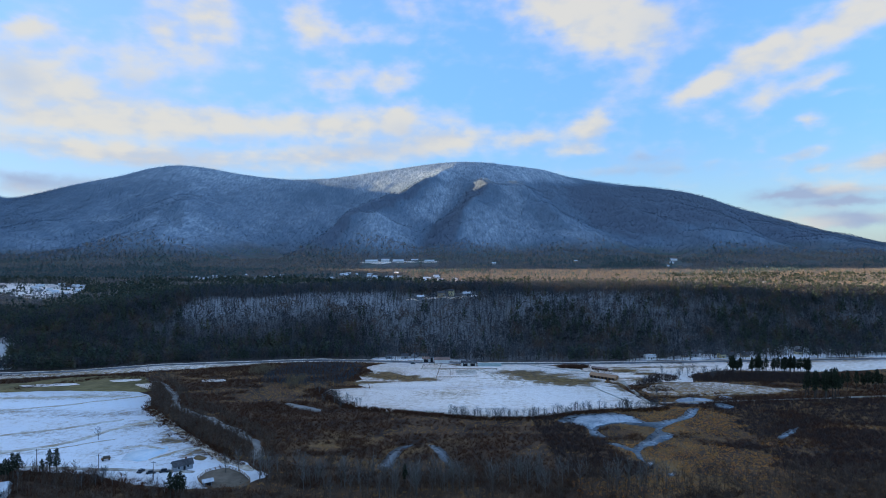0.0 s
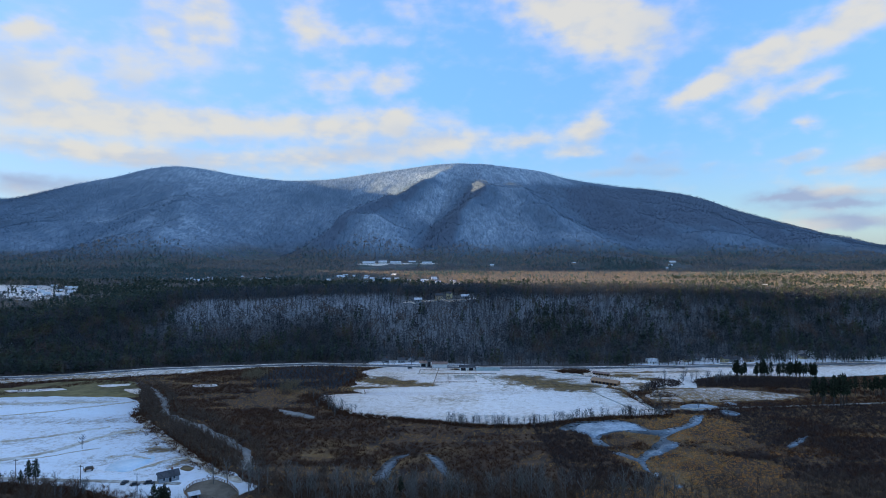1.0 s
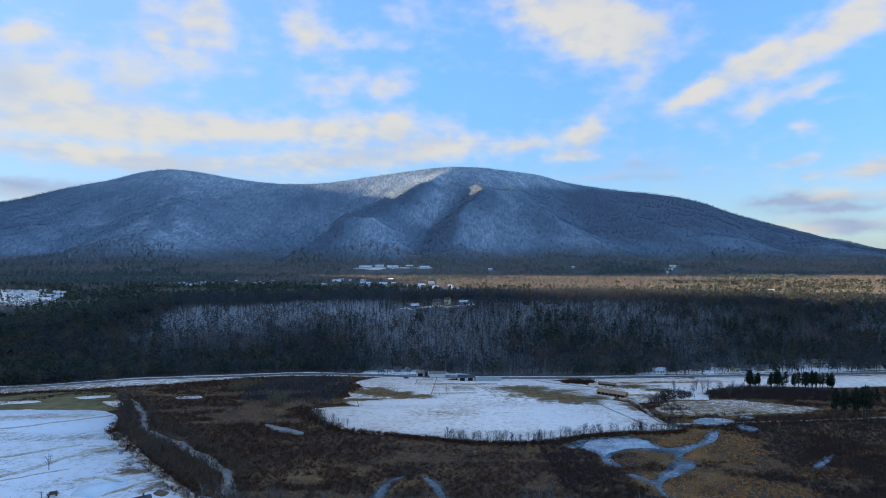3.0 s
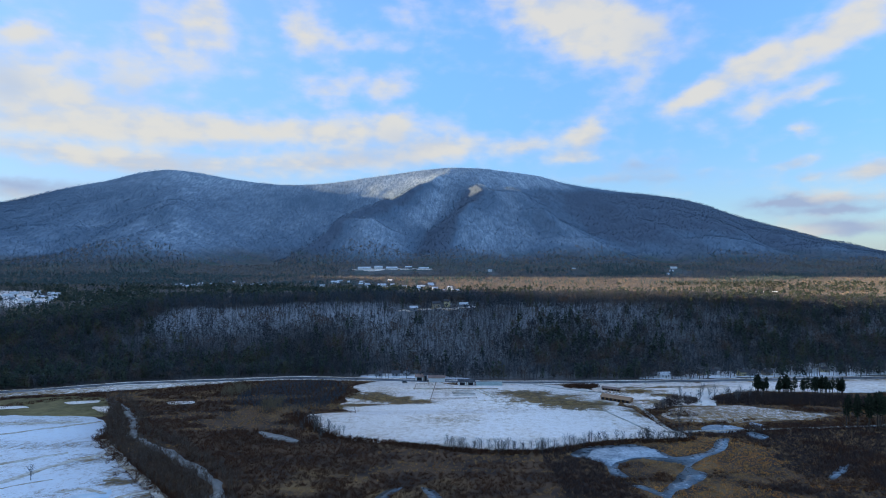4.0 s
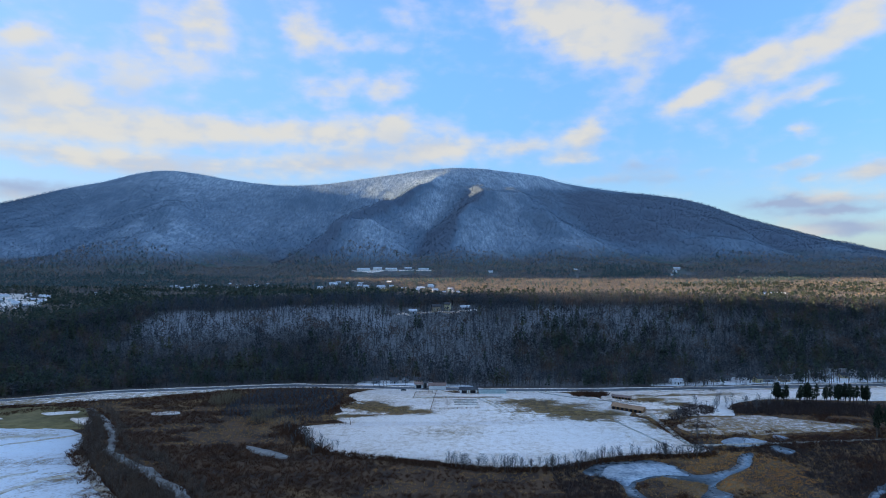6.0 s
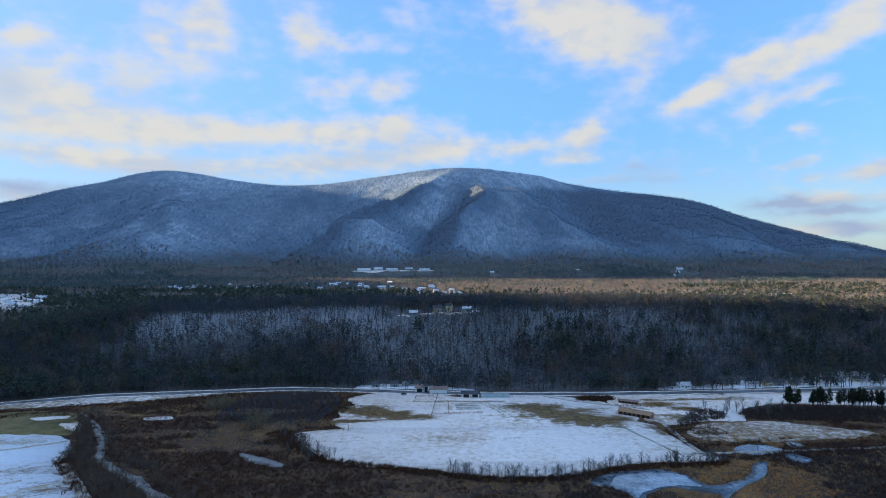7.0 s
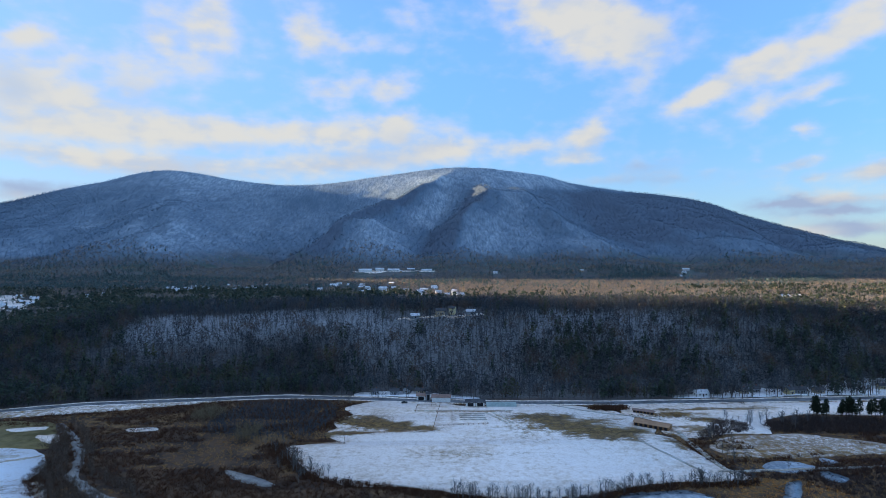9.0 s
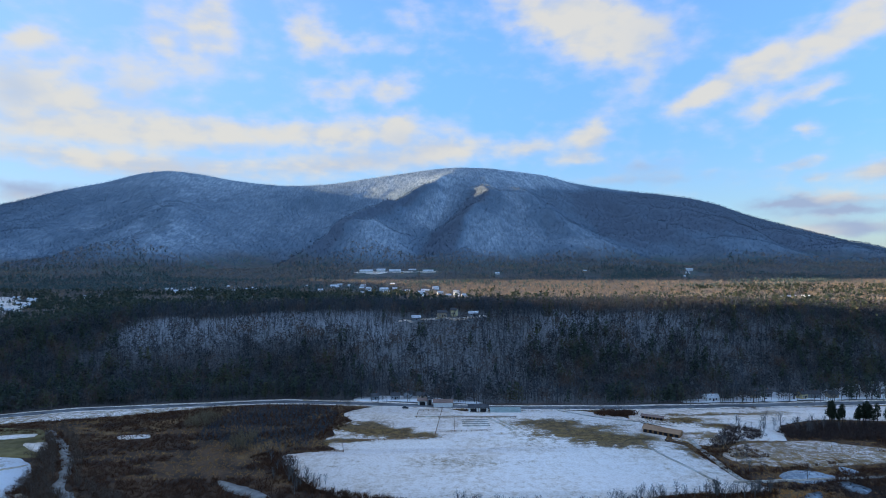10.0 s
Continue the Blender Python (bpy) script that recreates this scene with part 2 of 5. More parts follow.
def height(x, y):
    x, y = np.asarray(x, float), np.asarray(y, float)
    foot = road_y(x) + 22
    crest = np.interp(x, CREST_X, CREST_Z)
    plain = 31 + 6 * (fbm(x, y, 420, 21) - 0.5)
    bench = ramp(y, foot, foot + 95) * 0.8 + 0.2 * ramp(y, foot + 40, foot + 120)
    back = ramp(y, foot + 130, foot + 480)
    z = bench * (crest + 7 * (fbm(x, y, 70, 31) - 0.5) + 3 * (fbm(x, y, 18, 33) - 0.5)) * (1 - back) + back * plain
    # mountain
    ridge = np.interp(x, RX, RH)
    yr = 3250 + 90 * (fbm(x, 0 * x, 700, 41) - 0.5)
    s = np.clip((y - 1750) / (yr - 1750), 0, 1)
    rise = np.where(y < yr, 0.25 * s + 0.75 * s ** 1.9, 1 - 0.55 * ramp(y, yr, yr + 1100))
    m = (ridge - 37) * rise * ramp(y, 1700, 1900)
    face = np.sin(np.pi * np.clip(s, 0, 1)) ** 0.8
    warp = 60 * (fbm(x, y, 260, 44, 3) - 0.5)
    u, v = x + warp, y + 0.7 * warp
    m = m + face * (crease(u, v, LONG_SPUR, 105) + crease(u, v, SIDE_SPUR, 100) + crease(u, v, EAST_SPUR, 130) + crease(u, v, RAVINE, 75)
                    + capsule(u, v, -225, 2310, -200, 2120, 85, 92, 74) - capsule(u, v, -390, 2950, -560, 2300, 150, 66, 50)
                    + capsule(x, y, -1150, 2500, -1050, 2200, 170, 60, 60) - capsule(x, y, -760, 3000, -700, 2100, 170, 40, 30)
                    + crease(u, v, [(-1300, 3100, 40), (-1120, 2700, 55), (-1000, 2250, 45)], 120) - capsule(u, v, -1500, 2900, -1420, 2200, 120, 30, 30)
                    + capsule(x, y, 1250, 2900, 1300, 2200, 160, 30, 30) - capsule(u, v, 760, 2900, 860, 2200, 110, 36, 44)
                    + crease(u, v, [(900, 3050, 30), (1020, 2600, 45), (1080, 2150, 40)], 110) - capsule(u, v, 1500, 2900, 1550, 2300, 120, 25, 30))
    m = m + face * (70 * (fbm(x, y, 340, 77) - 0.5) + 48 * (fbm(x, y, 110, 55) - 0.5))
    z = z + np.where(y > 1690, m, 0)
    # valley wall added out of view, left, to cast shade; lower far range right
    wall = np.maximum.reduce([capsule(x, y, -2080, 1480, -1800, 800, 270, 356, 424), capsule(x, y, -1800, 800, -1500, -900, 300, 440, 360),
                              capsule(x, y, -2080, 1480, -2400, 2150, 240, 356, 318), capsule(x, y, -2520, 2520, -2700, 2860, 150, 470, 700),
                              capsule(x, y, -2700, 2860, -3000, 3400, 170, 700, 560)])
    z = z + wall * (1 + 0.22 * (fbm(x, y, 230, 91, 3) - 0.5))
    # more unseen high ground, added to shade the left mountain flank
    z = z + capsule(x, y, -3200, 3750, -3550, 3950, 150, 220, 220)
    z = z + capsule(x, y, 2150, 4050, 2700, 4050, 150, 250, 110)
    return z


# ---- materials ----
def material(name, rough=0.9, spec=0.2):
    m = bpy.data.materials.new(name)
    m.use_nodes = True
    t = Tree(m.node_tree)
    b = m.node_tree.nodes["Principled BSDF"]
    b.inputs["Roughness"].default_value = rough
    b.inputs["Specular IOR Level"].default_value = spec
    return m, t, b


def place(t):
    return t.node("ShaderNodeNewGeometry").outputs["Position"]


def attr(t, name):
    n = t.node("ShaderNodeAttribute")
    n.attribute_name = name
    return n.outputs["Fac"]


def bump(t, b, value, strength, distance):
    n = t.node("ShaderNodeBump")
    t.put(n.inputs["Height"], value), t.put(n.inputs["Strength"], strength), t.put(n.inputs["Distance"], distance)
    t.put(b.inputs["Normal"], n.outputs[0])


def island(t):
    return t.node("ShaderNodeNewGeometry").outputs["Random Per Island"]


def make_ground():
    m, t, b = material("ground_cover")
    p = place(t)
    n1, n2, n3 = t.noise(p, 0.012, 5), t.noise(p, 0.06, 6, 0.65), t.noise(p, 0.5, 5, 0.7)
    marsh = t.mix(t.step(n2, 0.38, 0.62), (0.04, 0.026, 0.018), (0.11, 0.065, 0.034))
    marsh = t.mix(t.math("MULTIPLY", t.step(n1, 0.5, 0.62), t.step(n2, 0.35, 0.6)), marsh, (0.21, 0.13, 0.055))
    marsh = t.mix(t.math("MULTIPLY", t.step(n3, 0.5, 0.75), 0.5), marsh, (0.02, 0.016, 0.015))
    litter = t.mix(t.step(n3, 0.35, 0.65), (0.038, 0.036, 0.034), (0.085, 0.076, 0.068))
    snow = t.mix(t.step(n2, 0.3, 0.7), (0.72, 0.75, 0.80), (0.55, 0.57, 0.6))
    woods = t.mix(t.math("MULTIPLY", attr(t, "snow"), t.step(t.math("ADD", n3, t.math("MULTIPLY", n2, 0.6)), 0.57, 0.88)), litter, snow)
    # mixed woods of the mountain foot: brown hardwoods with evergreen stands
    strip = t.noise(t.scaled(p, (0.5, 1.0, 1.0)), 0.012, 6, 0.7)
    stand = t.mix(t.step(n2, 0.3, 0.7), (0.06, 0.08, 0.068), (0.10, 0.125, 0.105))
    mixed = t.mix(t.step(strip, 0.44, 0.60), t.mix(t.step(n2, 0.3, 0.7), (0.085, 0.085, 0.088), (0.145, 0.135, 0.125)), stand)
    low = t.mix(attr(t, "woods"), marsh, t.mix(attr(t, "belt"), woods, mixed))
    # snow-dusted woods of the mountain, tinted slate blue as haze, paler with height
    up = t.noise(t.scaled(p, (1.0, 0.25, 0.25)), 0.11, 5, 0.7)
    pn = t.noise(p, 0.02, 6, 0.65)
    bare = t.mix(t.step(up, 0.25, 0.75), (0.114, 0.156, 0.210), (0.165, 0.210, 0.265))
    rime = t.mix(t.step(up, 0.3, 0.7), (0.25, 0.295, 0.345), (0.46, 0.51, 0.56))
    lying = t.math("MULTIPLY", attr(t, "frost_relief"), t.math("ADD", 0.25, t.math("MULTIPLY", t.step(t.math("ADD", t.math("MULTIPLY", pn, 0.6), t.math("MULTIPLY", up, 0.5)), 0.38, 0.68), 1.0)))
    # below zero: darker copy of the woods, for dark crests and painted hollows
    bare = t.mix(t.step(attr(t, "frost_relief"), 0.0, -0.6), bare, t.mix(t.step(up, 0.25, 0.75), (0.086, 0.110, 0.150), (0.122, 0.146, 0.188)))
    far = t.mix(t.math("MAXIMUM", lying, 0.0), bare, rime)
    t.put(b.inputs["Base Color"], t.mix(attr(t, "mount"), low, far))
    bump(t, b, t.math("ADD", n3, t.math("MULTIPLY", up, 0.6)), 0.4, 0.6)
    return m


def make_snow(name, grass=0.5, rot=0.0, rows=True, spots=(), cool=0.0):
    m, t, b = material(name, 0.75, 0.3)
    p = place(t)
    q = t.scaled(p, (1.0, 1.0, 1.0), rot)
    n1, n2, n3 = t.noise(p, 0.018, 5, 0.6), t.noise(p, 0.22, 6, 0.72), t.noise(t.scaled(q, (0.12, 1.6, 1.0)), 0.6, 4, 0.6)
    n4 = t.noise(p, 1.1, 4, 0.75)
    white = t.mix(t.step(t.math("ADD", t.math("MULTIPLY", n4, 0.7), t.math("MULTIPLY", n2, 0.3)), 0.42, 0.62), (0.985, 0.88, 0.80), (0.79, 0.67, 0.56))
    wash = t.math("MULTIPLY", t.step(t.math("ADD", t.math("MULTIPLY", n1, 0.5), t.math("MULTIPLY", n2, 0.5)), 0.45, 0.62), 0.6)
    # shifts the snow towards blue-white and weakens the tan wash
    white = t.mix(t.math("MULTIPLY", wash, 1.0 - cool), t.mix(cool, white, (0.80, 0.83, 0.87)), (0.68, 0.53, 0.39))
    straw = t.mix(t.step(t.math("ADD", t.math("MULTIPLY", n2, 0.5), t.math("MULTIPLY", n4, 0.5)), 0.44, 0.60), (0.075, 0.046, 0.016), (0.30, 0.19, 0.06))
    thin = t.math("ADD", t.math("MULTIPLY", n1, 0.45), t.math("ADD", t.math("MULTIPLY", n3, 0.35 if rows else 0.1), t.math("ADD", t.math("MULTIPLY", n4, 0.5 if rows else 0.6), t.math("MULTIPLY", n2, 0.6 if rows else 0.7))))
    sep = t.node("ShaderNodeSeparateXYZ")
    t.put(sep.inputs[0], p)
    stray = t.noise(p, 0.055, 5, 0.65)
    fray = t.noise(p, 0.09, 5, 0.65)
    for x, y, sx, sy, k in spots:      # grazed or mown places where the grass shows
        u = t.math("ADD", t.math("MULTIPLY", t.math("SUBTRACT", sep.outputs[0], x), 1 / sx), t.math("MULTIPLY", t.math("SUBTRACT", stray, 0.5), 3.0))
        v = t.math("ADD", t.math("MULTIPLY", t.math("SUBTRACT", sep.outputs[1], y), 1 / sy), t.math("MULTIPLY", t.math("SUBTRACT", fray, 0.5), 4.0))
        thin = t.math("ADD", thin, t.math("MULTIPLY", t.math("EXPONENT", t.math("MULTIPLY", t.math("ADD", t.math("MULTIPLY", u, u), t.math("MULTIPLY", v, v)), -0.7)), k))
    t.put(b.inputs["Base Color"], t.mix(t.step(thin, 1.15 - 0.2 * grass, 1.43 - 0.2 * grass), white, straw))
    bump(t, b, t.math("ADD", n4, t.math("MULTIPLY", n3, 0.5)), 0.5, 0.25)
    return m


def make_plain(name, dark, light, scale=0.2, rough=0.9, spec=0.2, depth=0.3):
    m, t, b = material(name, rough, spec)
    p = place(t)
    n1, n2 = t.noise(p, scale * 0.2, 4, 0.6), t.noise(p, scale, 6, 0.65)
    t.put(b.inputs["Base Color"], t.mix(t.step(t.math("ADD", t.math("MULTIPLY", n1, 0.6), t.math("MULTIPLY", n2, 0.6)), 0.42, 0.78), dark, light))
    bump(t, b, n2, 0.5, depth)
    return m


def make_leafy(name, dark, light, odd=None, rough=0.9):
    """Twigs or needles: each branch takes its own tone, each plant a shift."""
    m, t, b = material(name, rough, 0.1)
    n = t.noise(place(t), 0.05, 4, 0.6)
    c = t.mix(island(t), dark, light)
    if odd:
        c = t.mix(t.math("MULTIPLY", t.step(n, 0.45, 0.68), 0.8), c, odd)
    t.put(b.inputs["Base Color"], c)
    sift(t, b, c)
    return m


def sift(t, b, colour):
    """Sprays of twigs and needles let part of the light through."""
    thin, both = t.node("ShaderNodeBsdfTranslucent"), t.node("ShaderNodeMixShader")
    t.put(thin.inputs["Color"], colour), t.put(both.inputs[0], 0.30)
    t.put(both.inputs[1], b.outputs[0]), t.put(both.inputs[2], thin.outputs[0])
    t.put(t.tree.nodes["Material Output"].inputs["Surface"], both.outputs[0])


def make_hazy_frosted(name, dark, light, rime):
    """Far leafless crowns: twigs tinted slate blue as haze, whitened where rime lies."""
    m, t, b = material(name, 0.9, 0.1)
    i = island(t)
    white = t.math("MULTIPLY", attr(t, "frost_relief"), t.math("ADD", 0.35, t.math("MULTIPLY", i, 1.0)), clamp=True)
    # below zero the twigs darken too, matching the relief painted on the ground
    twig = t.mix(t.step(attr(t, "frost_relief"), 0.0, -0.6), t.mix(i, dark, light), t.mix(i, (0.094, 0.116, 0.155), (0.132, 0.154, 0.194)))
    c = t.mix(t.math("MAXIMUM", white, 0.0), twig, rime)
    t.put(b.inputs["Base Color"], c)
    sift(t, b, c)
    return m


def make_ice(name, dark, light, snowy):
    m, t, b = material(name, 0.22, 0.5)
    p = place(t)
    n1, n2 = t.noise(p, 0.05, 5, 0.6), t.noise(p, 0.35, 5, 0.6)
    c = t.mix(t.step(n1, 0.4, 0.6), dark, light)
    t.put(b.inputs["Base Color"], t.mix(t.math("MULTIPLY", t.step(n2, 0.54, 0.7), t.step(n1, 0.46, 0.6)), c, (0.52, 0.55, 0.58)) if snowy else c)
    t.put(b.inputs["Roughness"], t.math("ADD", t.math("MULTIPLY", n2, 0.4), 0.1))
    return m


GROUND = make_ground()
SNOW_MAIN, SNOW_LEFT, SNOW_THIN = make_snow("field_snow", 0.80, 0.1, True, [(98, 477, 27, 16, 0.40), (76, 498, 14, 8, 0.36), (114, 462, 16, 8, 0.42), (-50, 498, 14, 8, 0.62), (-32, 488, 17, 7, 0.62), (-12, 477, 14, 4.5, 0.66), (-52, 470, 14, 3, 0.56), (-70, 463, 9, 6, 0.62), (150, 447, 7, 12, 0.42), (172, 468, 12, 10, 0.34), (60, 505, 50, 8, 0.08), (20, 430, 70, 5, 0.08), (172, 503, 15, 5, 0.42), (188, 490, 10, 5, 0.4), (195, 517, 28, 3, 0.3), (240, 520, 40, 4, 0.16)]), make_snow("rolling_field_snow", 0.85, -0.5, True, [(-215, 330, 12, 5, 0.14), (-185, 362, 12, 8, 0.2), (-130, 308, 9, 6, 0.26), (-290, 430, 60, 6, 0.18), (-168, 318, 12, 6, 0.16), (-160, 340, 10, 6, 0.14), (-240, 345, 20, 6, 0.14), (-255, 312, 60, 5, 0.2), (-230, 385, 50, 6, 0.16), (-120, 320, 14, 5, 0.3), (-150, 330, 12, 4, 0.3), (-330, 395, 60, 5, 0.2)], 0.72), make_snow("thin_snow", 1.5, 0.3, False)
SNOW_MARSH = make_snow("marsh_snow", 1.90, 0.2, False)
ICE, DARK_ICE = make_ice("pond_ice", (0.040, 0.054, 0.068), (0.125, 0.155, 0.185), True), make_ice("dark_ice", (0.03, 0.036, 0.042), (0.075, 0.085, 0.095), False)
SNOWY_ICE = make_plain("snowy_ice", (0.16, 0.20, 0.25), (0.56, 0.60, 0.64), 0.5, 0.6, 0.3, 0.1)
BLUE_ICE = make_plain("refrozen_slush", (0.56, 0.68, 0.76), (0.82, 0.84, 0.86), 0.25, 0.5, 0.4, 0.1)
FROZEN = make_plain("frozen_river", (0.11, 0.10, 0.088), (0.33, 0.305, 0.27), 0.25, 0.5, 0.4, 0.1)
STRAW = make_plain("straw_grass", (0.12, 0.085, 0.045), (0.26, 0.19, 0.095), 0.25)
GREEN = make_plain("winter_grass", (0.12, 0.095, 0.035), (0.29, 0.225, 0.095), 0.12)
ASPHALT = make_plain("asphalt", (0.07, 0.07, 0.074), (0.24, 0.24, 0.25), 0.3, 0.8)
TWIG = make_leafy("bare_twigs", (0.032, 0.040, 0.051), (0.126, 0.142, 0.160), (0.138, 0.118, 0.100))
OAK = make_leafy("oak_twigs", (0.032, 0.037, 0.045), (0.112, 0.116, 0.118), (0.170, 0.120, 0.090))
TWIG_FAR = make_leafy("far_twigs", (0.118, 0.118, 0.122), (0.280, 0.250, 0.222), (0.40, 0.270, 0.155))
BARK = make_leafy("pale_bark", (0.10, 0.09, 0.08), (0.26, 0.24, 0.21))
NEEDLE = make_leafy("pine_needles", (0.038, 0.052, 0.046), (0.102, 0.122, 0.086), (0.125, 0.118, 0.068))
# the same pine needles, paler and bluer to imitate distance haze
HAZY_NEEDLE = make_leafy("hazy_pine_needles", (0.088, 0.120, 0.128), (0.158, 0.194, 0.180), (0.165, 0.178, 0.14))
SHRUB = make_leafy("marsh_shrubs", (0.046, 0.026, 0.017), (0.155, 0.080, 0.044), (0.075, 0.046, 0.031))
ALDER = make_leafy("alder_twigs", (0.036, 0.028, 0.027), (0.115, 0.086, 0.074))
# slate-blue twig colours carry the distance haze
HAZY_FROSTED = make_hazy_frosted("hazy_frosted_twigs", (0.138, 0.184, 0.242), (0.188, 0.234, 0.292), (0.46, 0.52, 0.58))
GOLD_SEDGE = make_leafy("rusty_sedge", (0.40, 0.185, 0.045), (0.84, 0.42, 0.10), (0.66, 0.28, 0.07))
SEDGE = make_leafy("sedge", (0.25, 0.145, 0.052), (0.56, 0.335, 0.118), (0.38, 0.19, 0.07))


# ---- mesh helpers ----
def mesh_of(name, verts, faces, mats, smooth=False):
    me = bpy.data.meshes.new(name)
    verts, faces = np.asarray(verts, np.float32), np.asarray(faces, np.int32)
    me.vertices.add(len(verts))
    me.vertices.foreach_set("co", verts.ravel())
    k = faces.shape[1]
    me.loops.add(faces.size)
    me.loops.foreach_set("vertex_index", faces.ravel())
    me.polygons.add(len(faces))
    me.polygons.foreach_set("loop_start", np.arange(0, faces.size, k, dtype=np.int32))
    me.polygons.foreach_set("loop_total", np.full(len(faces), k, np.int32))
    if smooth:
        me.polygons.foreach_set("use_smooth", np.ones(len(faces), bool))
    for m in mats if isinstance(mats, (list, tuple)) else [mats]:
        me.materials.append(m)
    me.update(calc_edges=True)
    return me


def inside(x, y, poly):
    poly = np.asarray(poly, float)
    hit = np.zeros(np.shape(x), bool)
    for (x0, y0), (x1, y1) in zip(poly, np.roll(poly, -1, 0)):
        cross = (y0 > y) != (y1 > y)
        with np.errstate(divide="ignore", invalid="ignore"):
            hit ^= cross & (x < (x1 - x0) * (y - y0) / (y1 - y0 + 1e-12) + x0)
    return hit


def ragged(poly, step=3.0, rough=1.2, seed=1):
    """The outline with softened corners and an uneven edge."""
    p = np.asarray(poly, float)
    q = np.roll(p, -1, 0)
    p = np.stack([0.84 * p + 0.16 * q, 0.16 * p + 0.84 * q], 1).reshape(-1, 2)
    out = []
    for a, b in zip(p, np.roll(p, -1, 0)):
        n = max(1, int(np.hypot(*(b - a)) / step))
        out += [a + (b - a) * k / n for k in range(n)]
    out = np.array(out)
    for ax in (0, 1):
        out[:, ax] += rough * (2.2 * (fbm(out[:, 0], out[:, 1], 6, seed + 9 * ax, 3) - 0.5) + 2.6 * (fbm(out[:, 0], out[:, 1], 22, seed + 40 + 9 * ax, 2) - 0.5))
    return out


def sheet(name, poly, lift, mat, rough=1.2, seed=1, step=1.6):
    """A patch of ground cover draped on the terrain, with a turned-down rim."""
    from mathutils.geometry import tessellate_polygon
    out = ragged(poly, step, rough, seed)
    z = height(out[:, 0], out[:, 1]) + lift
    tris = tessellate_polygon([[Vector((px, py, 0)) for px, py in out]])
    n = len(out)
    verts = np.r_[np.c_[out, z], np.c_[out * 1.0, z - lift - 0.1]]
    faces = [t for t in tris]
    for i in range(n):
        j = (i + 1) % n
        faces += [(i, j, n + j), (i, n + j, n + i)]
    ob = new(name, mesh_of(name, verts, faces, mat))
    # keep the upper side up
    bm = bmesh.new()
    bm.from_mesh(ob.data)
    bmesh.ops.recalc_face_normals(bm, faces=bm.faces)
    if sum(f.normal.z * f.calc_area() for f in bm.faces) < 0:
        bmesh.ops.reverse_faces(bm, faces=bm.faces)
    bm.to_mesh(ob.data)
    bm.free()
    return ob


def ribbon(line, width):
    """The outline of a strip along a line."""
    p = np.asarray(line, float)
    d = np.gradient(p, axis=0)
    nrm = np.c_[-d[:, 1], d[:, 0]] / np.hypot(d[:, 0], d[:, 1])[:, None]
    return np.r_[p + nrm * width / 2, (p - nrm * width / 2)[::-1]]


# ---- plan of the valley ----
MAIN_FIELD = [(-86, 446), (-73, 420), (-57, 399), (-38, 387), (-11, 384), (11, 377), (33, 371), (55, 370), (78, 373), (99, 382), (123, 386), (147, 387), (163, 390), (153, 407), (149, 438), (150, 452), (140, 462), (150, 480), (140, 500), (128, 517), (104, 530), (60, 532), (22, 533), (8, 541), (-35, 551), (-52, 542), (-62, 528), (-53, 510), (-64, 497), (-60, 480), (-66, 466), (-52, 452)]
RIGHT_FIELD = [(136, 503), (146, 497), (152, 484), (153, 478), (146, 466), (156, 456), (163, 452), (186, 462), (207, 462), (216, 461), (224, 488), (239, 496), (266, 503), (356, 492), (420, 505), (520, 515), (520, 548), (390, 536), (310, 533), (214, 531), (140, 529)]
MARSH_SNOW = [(166, 424), (163, 438), (176, 452), (190, 457), (204, 458), (232, 458), (254, 448), (283, 434), (267, 424), (212, 416), (190, 419)]
LEFT_FIELD = [(-420, 440), (-318, 456), (-277, 454), (-223, 443), (-204, 418), (-201, 401), (-185, 382), (-163, 358), (-138, 330), (-112, 304), (-98, 295), (-90, 284), (-80, 276), (-92, 262), (-125, 262), (-140, 268), (-160, 277), (-178, 283), (-221, 288), (-330, 300)]
GREEN_FIELD = [(-480, 450), (-345, 476), (-321, 497), (-284, 503), (-251, 499), (-228, 462), (-221, 444), (-267, 449), (-319, 450), (-420, 432)]
SNOW_STRIP = [(-520, 452), (-327, 503), (-271, 517), (-230, 525), (-187, 541), (-140, 556), (-171, 552), (-259, 541), (-330, 516), (-520, 466)]
POND = [(80.1, 361.0), (87.8, 370.5), (94.3, 374.1), (104.0, 375.0), (119.9, 377.1), (131.4, 371.5), (133.9, 362.7), (136.1, 355.5), (144.4, 356.4), (158.2, 363.1), (166.9, 370.3), (174.5, 383.2), (186.6, 388.2), (173.9, 367.5), (166.8, 361.6), (152.0, 352.6), (143.5, 345.0), (138.8, 337.6), (144.1, 332.2), (141.4, 327.2), (128.6, 316.1), (118.3, 310.0), (113.6, 304.0), (111.5, 294.1), (110.4, 288.5), (109.1, 294.9), (109.9, 304.1), (106.4, 307.7), (103.4, 313.2), (99.4, 318.0), (104.9, 317.8), (109.4, 312.1), (111.4, 308.5), (115.5, 314.7), (123.0, 322.9), (128.2, 329.7), (134.7, 337.7), (137.8, 344.1), (132.1, 347.6), (119.9, 353.7), (112.1, 351.7), (104.4, 347.4), (100.1, 341.0), (100.7, 334.7), (102.6, 328.5), (98.3, 326.7), (95.1, 331.8), (94.9, 341.2), (95.0, 346.7), (88.5, 354.8), (81.1, 357.4)]
POND_B = [(175.5, 406.1), (185.8, 413.5), (198.2, 413.0), (204.4, 405.1), (199.1, 399.3), (183.9, 395.4), (176.4, 398.6)]
POND_C = [(199.3, 396.3), (205.9, 399.0), (210.8, 387.4), (202.2, 382.2), (197.7, 385.1)]
